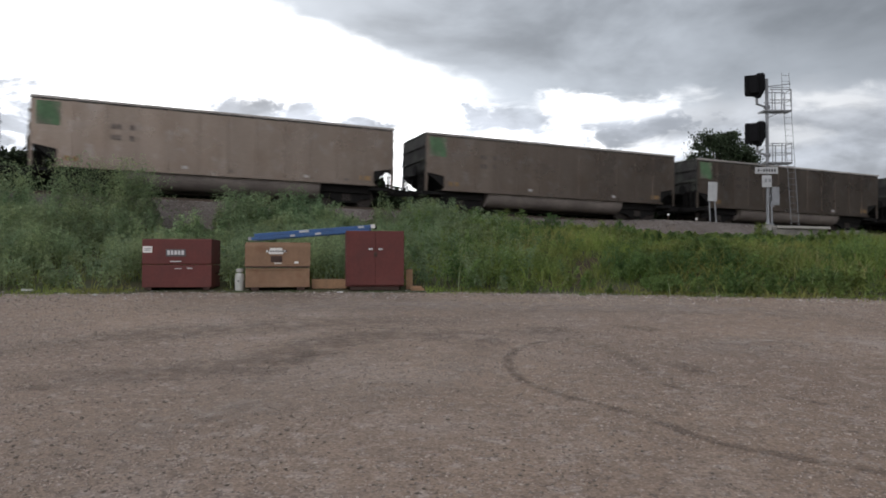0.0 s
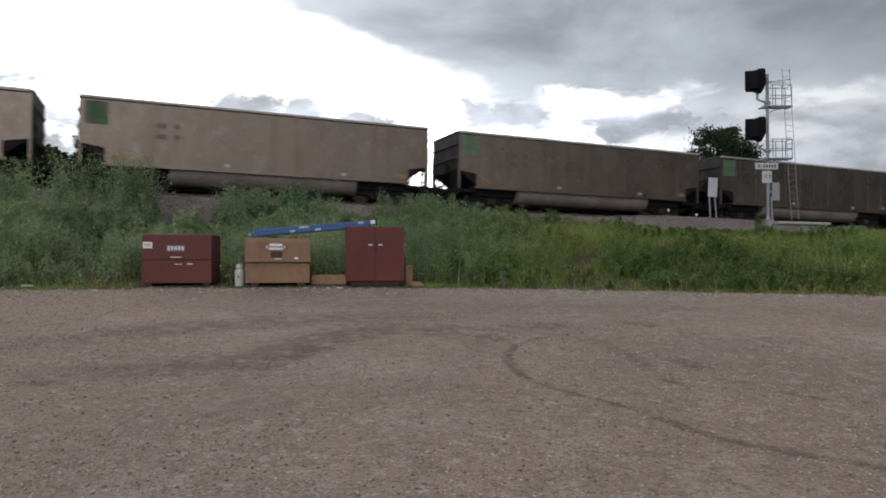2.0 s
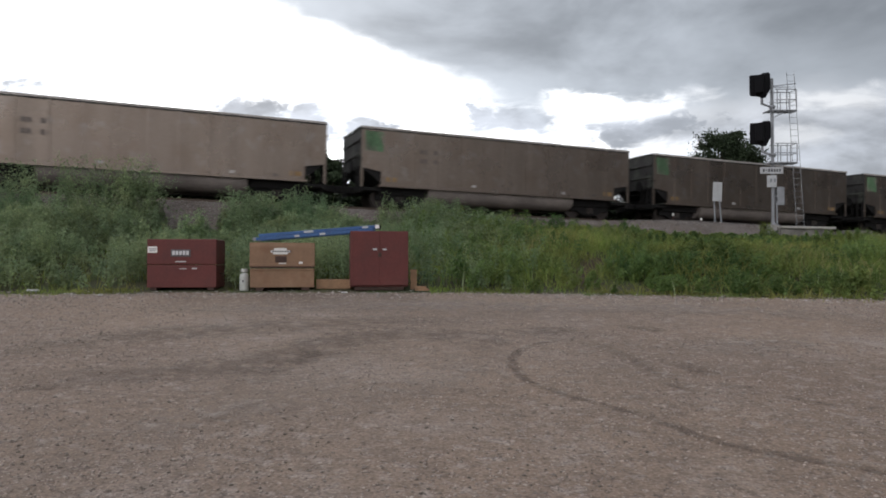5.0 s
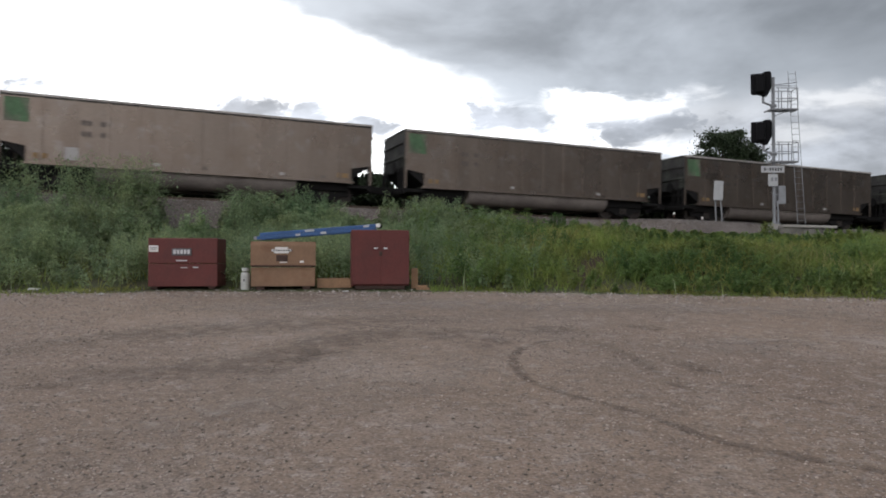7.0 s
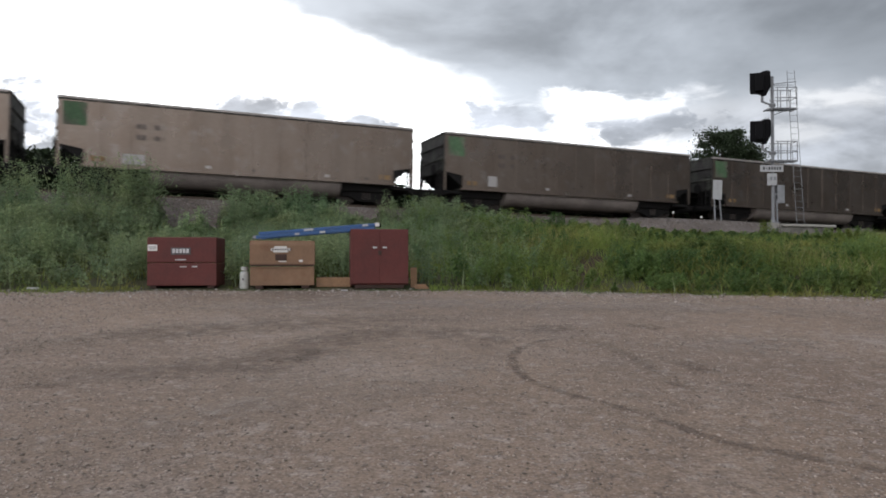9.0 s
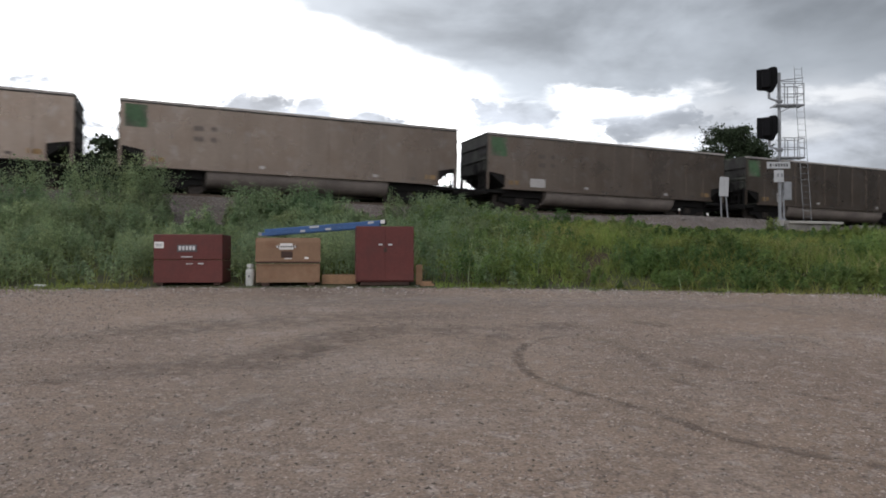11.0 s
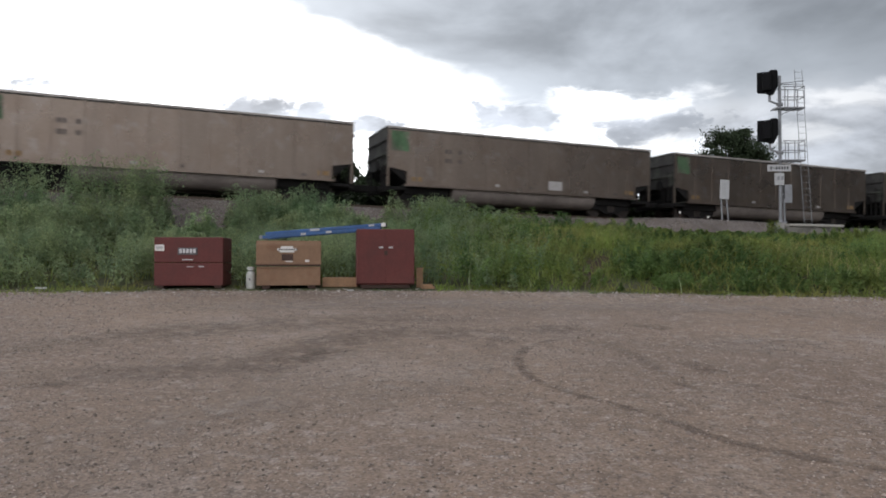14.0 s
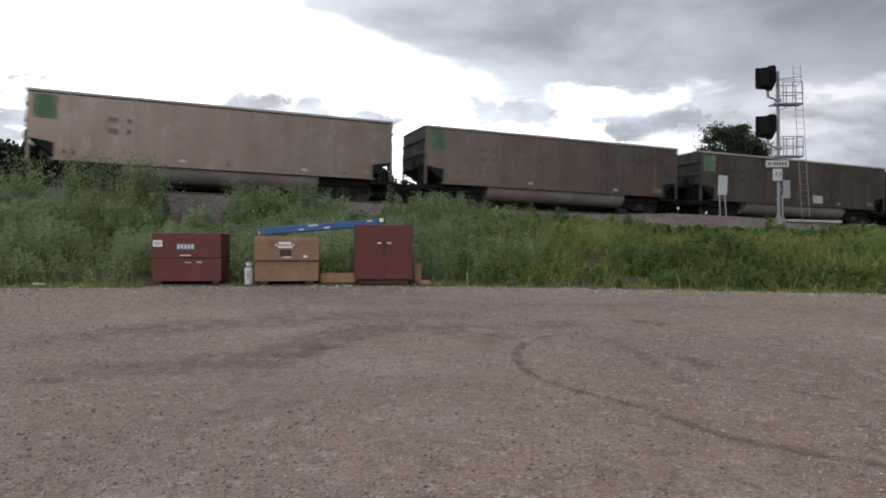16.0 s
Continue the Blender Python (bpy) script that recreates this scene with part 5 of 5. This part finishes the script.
M["dust"] = rut_material("pale_dust", (0.27, 0.222, 0.192), (0.4, 0.34, 0.305))


LIFT = [0.006]        # each strip lies a little over the one before


def wheel_mark(points, width, strength, label, material="wheel_mark", name="wheel_mark"):
    """A worn, damp strip along a smooth line on the lot."""
    pts = [Vector((x, y, 0)) for x, y in points]
    line = []
    for i in range(len(pts) - 1):
        p0, p1, p2, p3 = pts[max(i - 1, 0)], pts[i], pts[i + 1], pts[min(i + 2, len(pts) - 1)]
        for k in range(8):
            t = k / 8
            line.append(0.5 * ((2 * p1) + (p2 - p0) * t + (2 * p0 - 5 * p1 + 4 * p2 - p3) * t * t + (3 * p1 - p0 - 3 * p2 + p3) * t ** 3))
    line.append(pts[-1])
    n = len(line)
    cols = (-1, -0.6, -0.25, 0.25, 0.6, 1)
    v, f, uvs = [], [], []
    for i, p in enumerate(line):
        d = (line[min(i + 1, n - 1)] - line[max(i - 1, 0)]).normalized()
        side = Vector((-d.y, d.x, 0))
        for c in cols:
            w = p + side * (c * width / 2)
            v.append((w.x, w.y, float(ground_z(w.x, w.y)) + LIFT[0]))
            end = min(1.0, i / 14, (n - 1 - i) / 5)
            uvs.append((strength * end, abs(c)))
    m = len(cols)
    for i in range(n - 1):
        for j in range(m - 1):
            f.append((i * m + j, i * m + j + 1, (i + 1) * m + j + 1, (i + 1) * m + j))
    ob = np_mesh(name, v, f, M[material])
    layer = ob.data.uv_layers.new(name="UVMap")
    for poly in ob.data.polygons:
        for li in poly.loop_indices:
            layer.data[li].uv = uvs[ob.data.loops[li].vertex_index]
    LIFT[0] += 0.0012
    tagged(ob, label, "wheel mark" if name == "wheel_mark" else "gravel", "wheel marks" if name == "wheel_mark" else "gravel patches", "structure")


wheel_mark([(1.63, 9.01), (1.22, 8.7), (0.92, 8.3), (0.76, 7.64), (0.81, 6.71), (1.19, 6.04), (1.57, 5.56), (1.88, 4.98), (2.22, 4.7), (2.54, 4.48), (2.8, 4.29)], 0.17, 0.74, "dark damp wheel mark worn into the gravel")
wheel_mark([(1.61, 8.93), (1.92, 8.51), (2.07, 7.58), (2.14, 6.58), (2.33, 6.17)], 0.3, 0.28, "dark damp wheel mark worn into the gravel")
wheel_mark([(2.46, 7.58), (2.56, 7.25), (2.66, 6.95)], 0.4, 0.7, "dark damp wheel mark worn into the gravel")
wheel_mark([(2.51, 10.1), (2.75, 9.81), (3.03, 9.57)], 0.5, 0.7, "dark damp wheel mark worn into the gravel")
wheel_mark([(2.54, 6.54), (2.72, 6.45), (2.86, 6.37)], 0.25, 0.7, "dark damp wheel mark worn into the gravel")
wheel_mark([(-4.63, 6.85), (-3.51, 6.92), (-2.6, 7.17), (-1.92, 7.64), (-1.43, 8.74), (-0.63, 9.35), (0.84, 9.09)], 1.3, 0.5, "dark damp wheel mark worn into the gravel")
wheel_mark([(-5.42, 8.03), (-4.54, 8.55), (-3.62, 9.35), (-2.12, 10.05), (0.14, 10.87)], 1.7, 0.42, "dark damp wheel mark worn into the gravel")
wheel_mark([(-1.86, 6.37), (-1.71, 7.04), (-1.44, 8.03), (-0.96, 8.93)], 0.6, 0.42, "dark damp wheel mark worn into the gravel")
wheel_mark([(2.94, 6.17), (3.03, 5.95), (3.28, 5.88)], 0.25, 0.5, "dark damp wheel mark worn into the gravel")
wheel_mark([(-4.2, 6.37), (-3.82, 6.41), (-3.41, 6.52)], 0.3, 0.6, "dark damp wheel mark worn into the gravel")
wheel_mark([(0.7, 9.0), (0.95, 9.5), (1.4, 9.6), (1.8, 9.3)], 0.9, 0.45, "broad brown damp patch in the gravel", "wheel_mark", "gravel_patch")
wheel_mark([(0.55, 7.6), (0.5, 8.4), (0.8, 9.1)], 0.8, 0.35, "broad brown damp patch in the gravel", "wheel_mark", "gravel_patch")
wheel_mark([(-2.6, 5.0), (-2.15, 5.35), (-1.75, 5.6), (-1.3, 6.0)], 0.8, 0.5, "pale dusty streak of dry gravel", "dust", "gravel_patch")
wheel_mark([(2.9, 8.0), (3.3, 8.3), (3.9, 8.5), (4.6, 8.4)], 1.3, 0.5, "pale dusty streak of dry gravel", "dust", "gravel_patch")
wheel_mark([(-5.5, 11.6), (-3.0, 11.9), (0.0, 12.1), (3.0, 11.8), (6.5, 11.0)], 1.8, 0.5, "pale dusty streak of dry gravel", "dust", "gravel_patch")
wheel_mark([(-1.0, 5.3), (-0.5, 6.2), (0.1, 7.0), (0.3, 7.9)], 0.9, 0.3, "pale dusty streak of dry gravel", "dust", "gravel_patch")


# ---- ties ----
def build_ties():
    bm = bm_new()
    box(bm, (0, 0, -0.27), (0.23, 2.6, 0.17), 0.012)
    first = part("tie", bm, M["tie"], TRACK)
    for k in range(1, 170):
        ob = new("tie", first.data)
        ob.parent = TRACK
        ob.matrix_basis = pose(-28 + k * 0.53, random.uniform(-0.03, 0.03), 0)
    first.matrix_basis = pose(-28, 0, 0)


build_ties()


def motions():
    turn = SPEED / 0.455
    for k, c in CARS:
        rows = []
        for t in (0, 0.7, 1.5, 2, 3.5, 5, 6.5, 7, 9, 11.5, 12.5, 14.5, 16):
            rows.append((t, track_pose(-k * PITCH_LEN + train_s(t))))
        walk(c, rows)
        for truck in c.children:
            for w in truck.children:
                if w.name.startswith("wheelset"):
                    x = w.matrix_basis.translation.x
                    walk(w, [(i / 15, pose(x, 0, 0.455, 0, math.degrees(turn * i / 15) % 360, 0)) for i in range(241)])


motions()
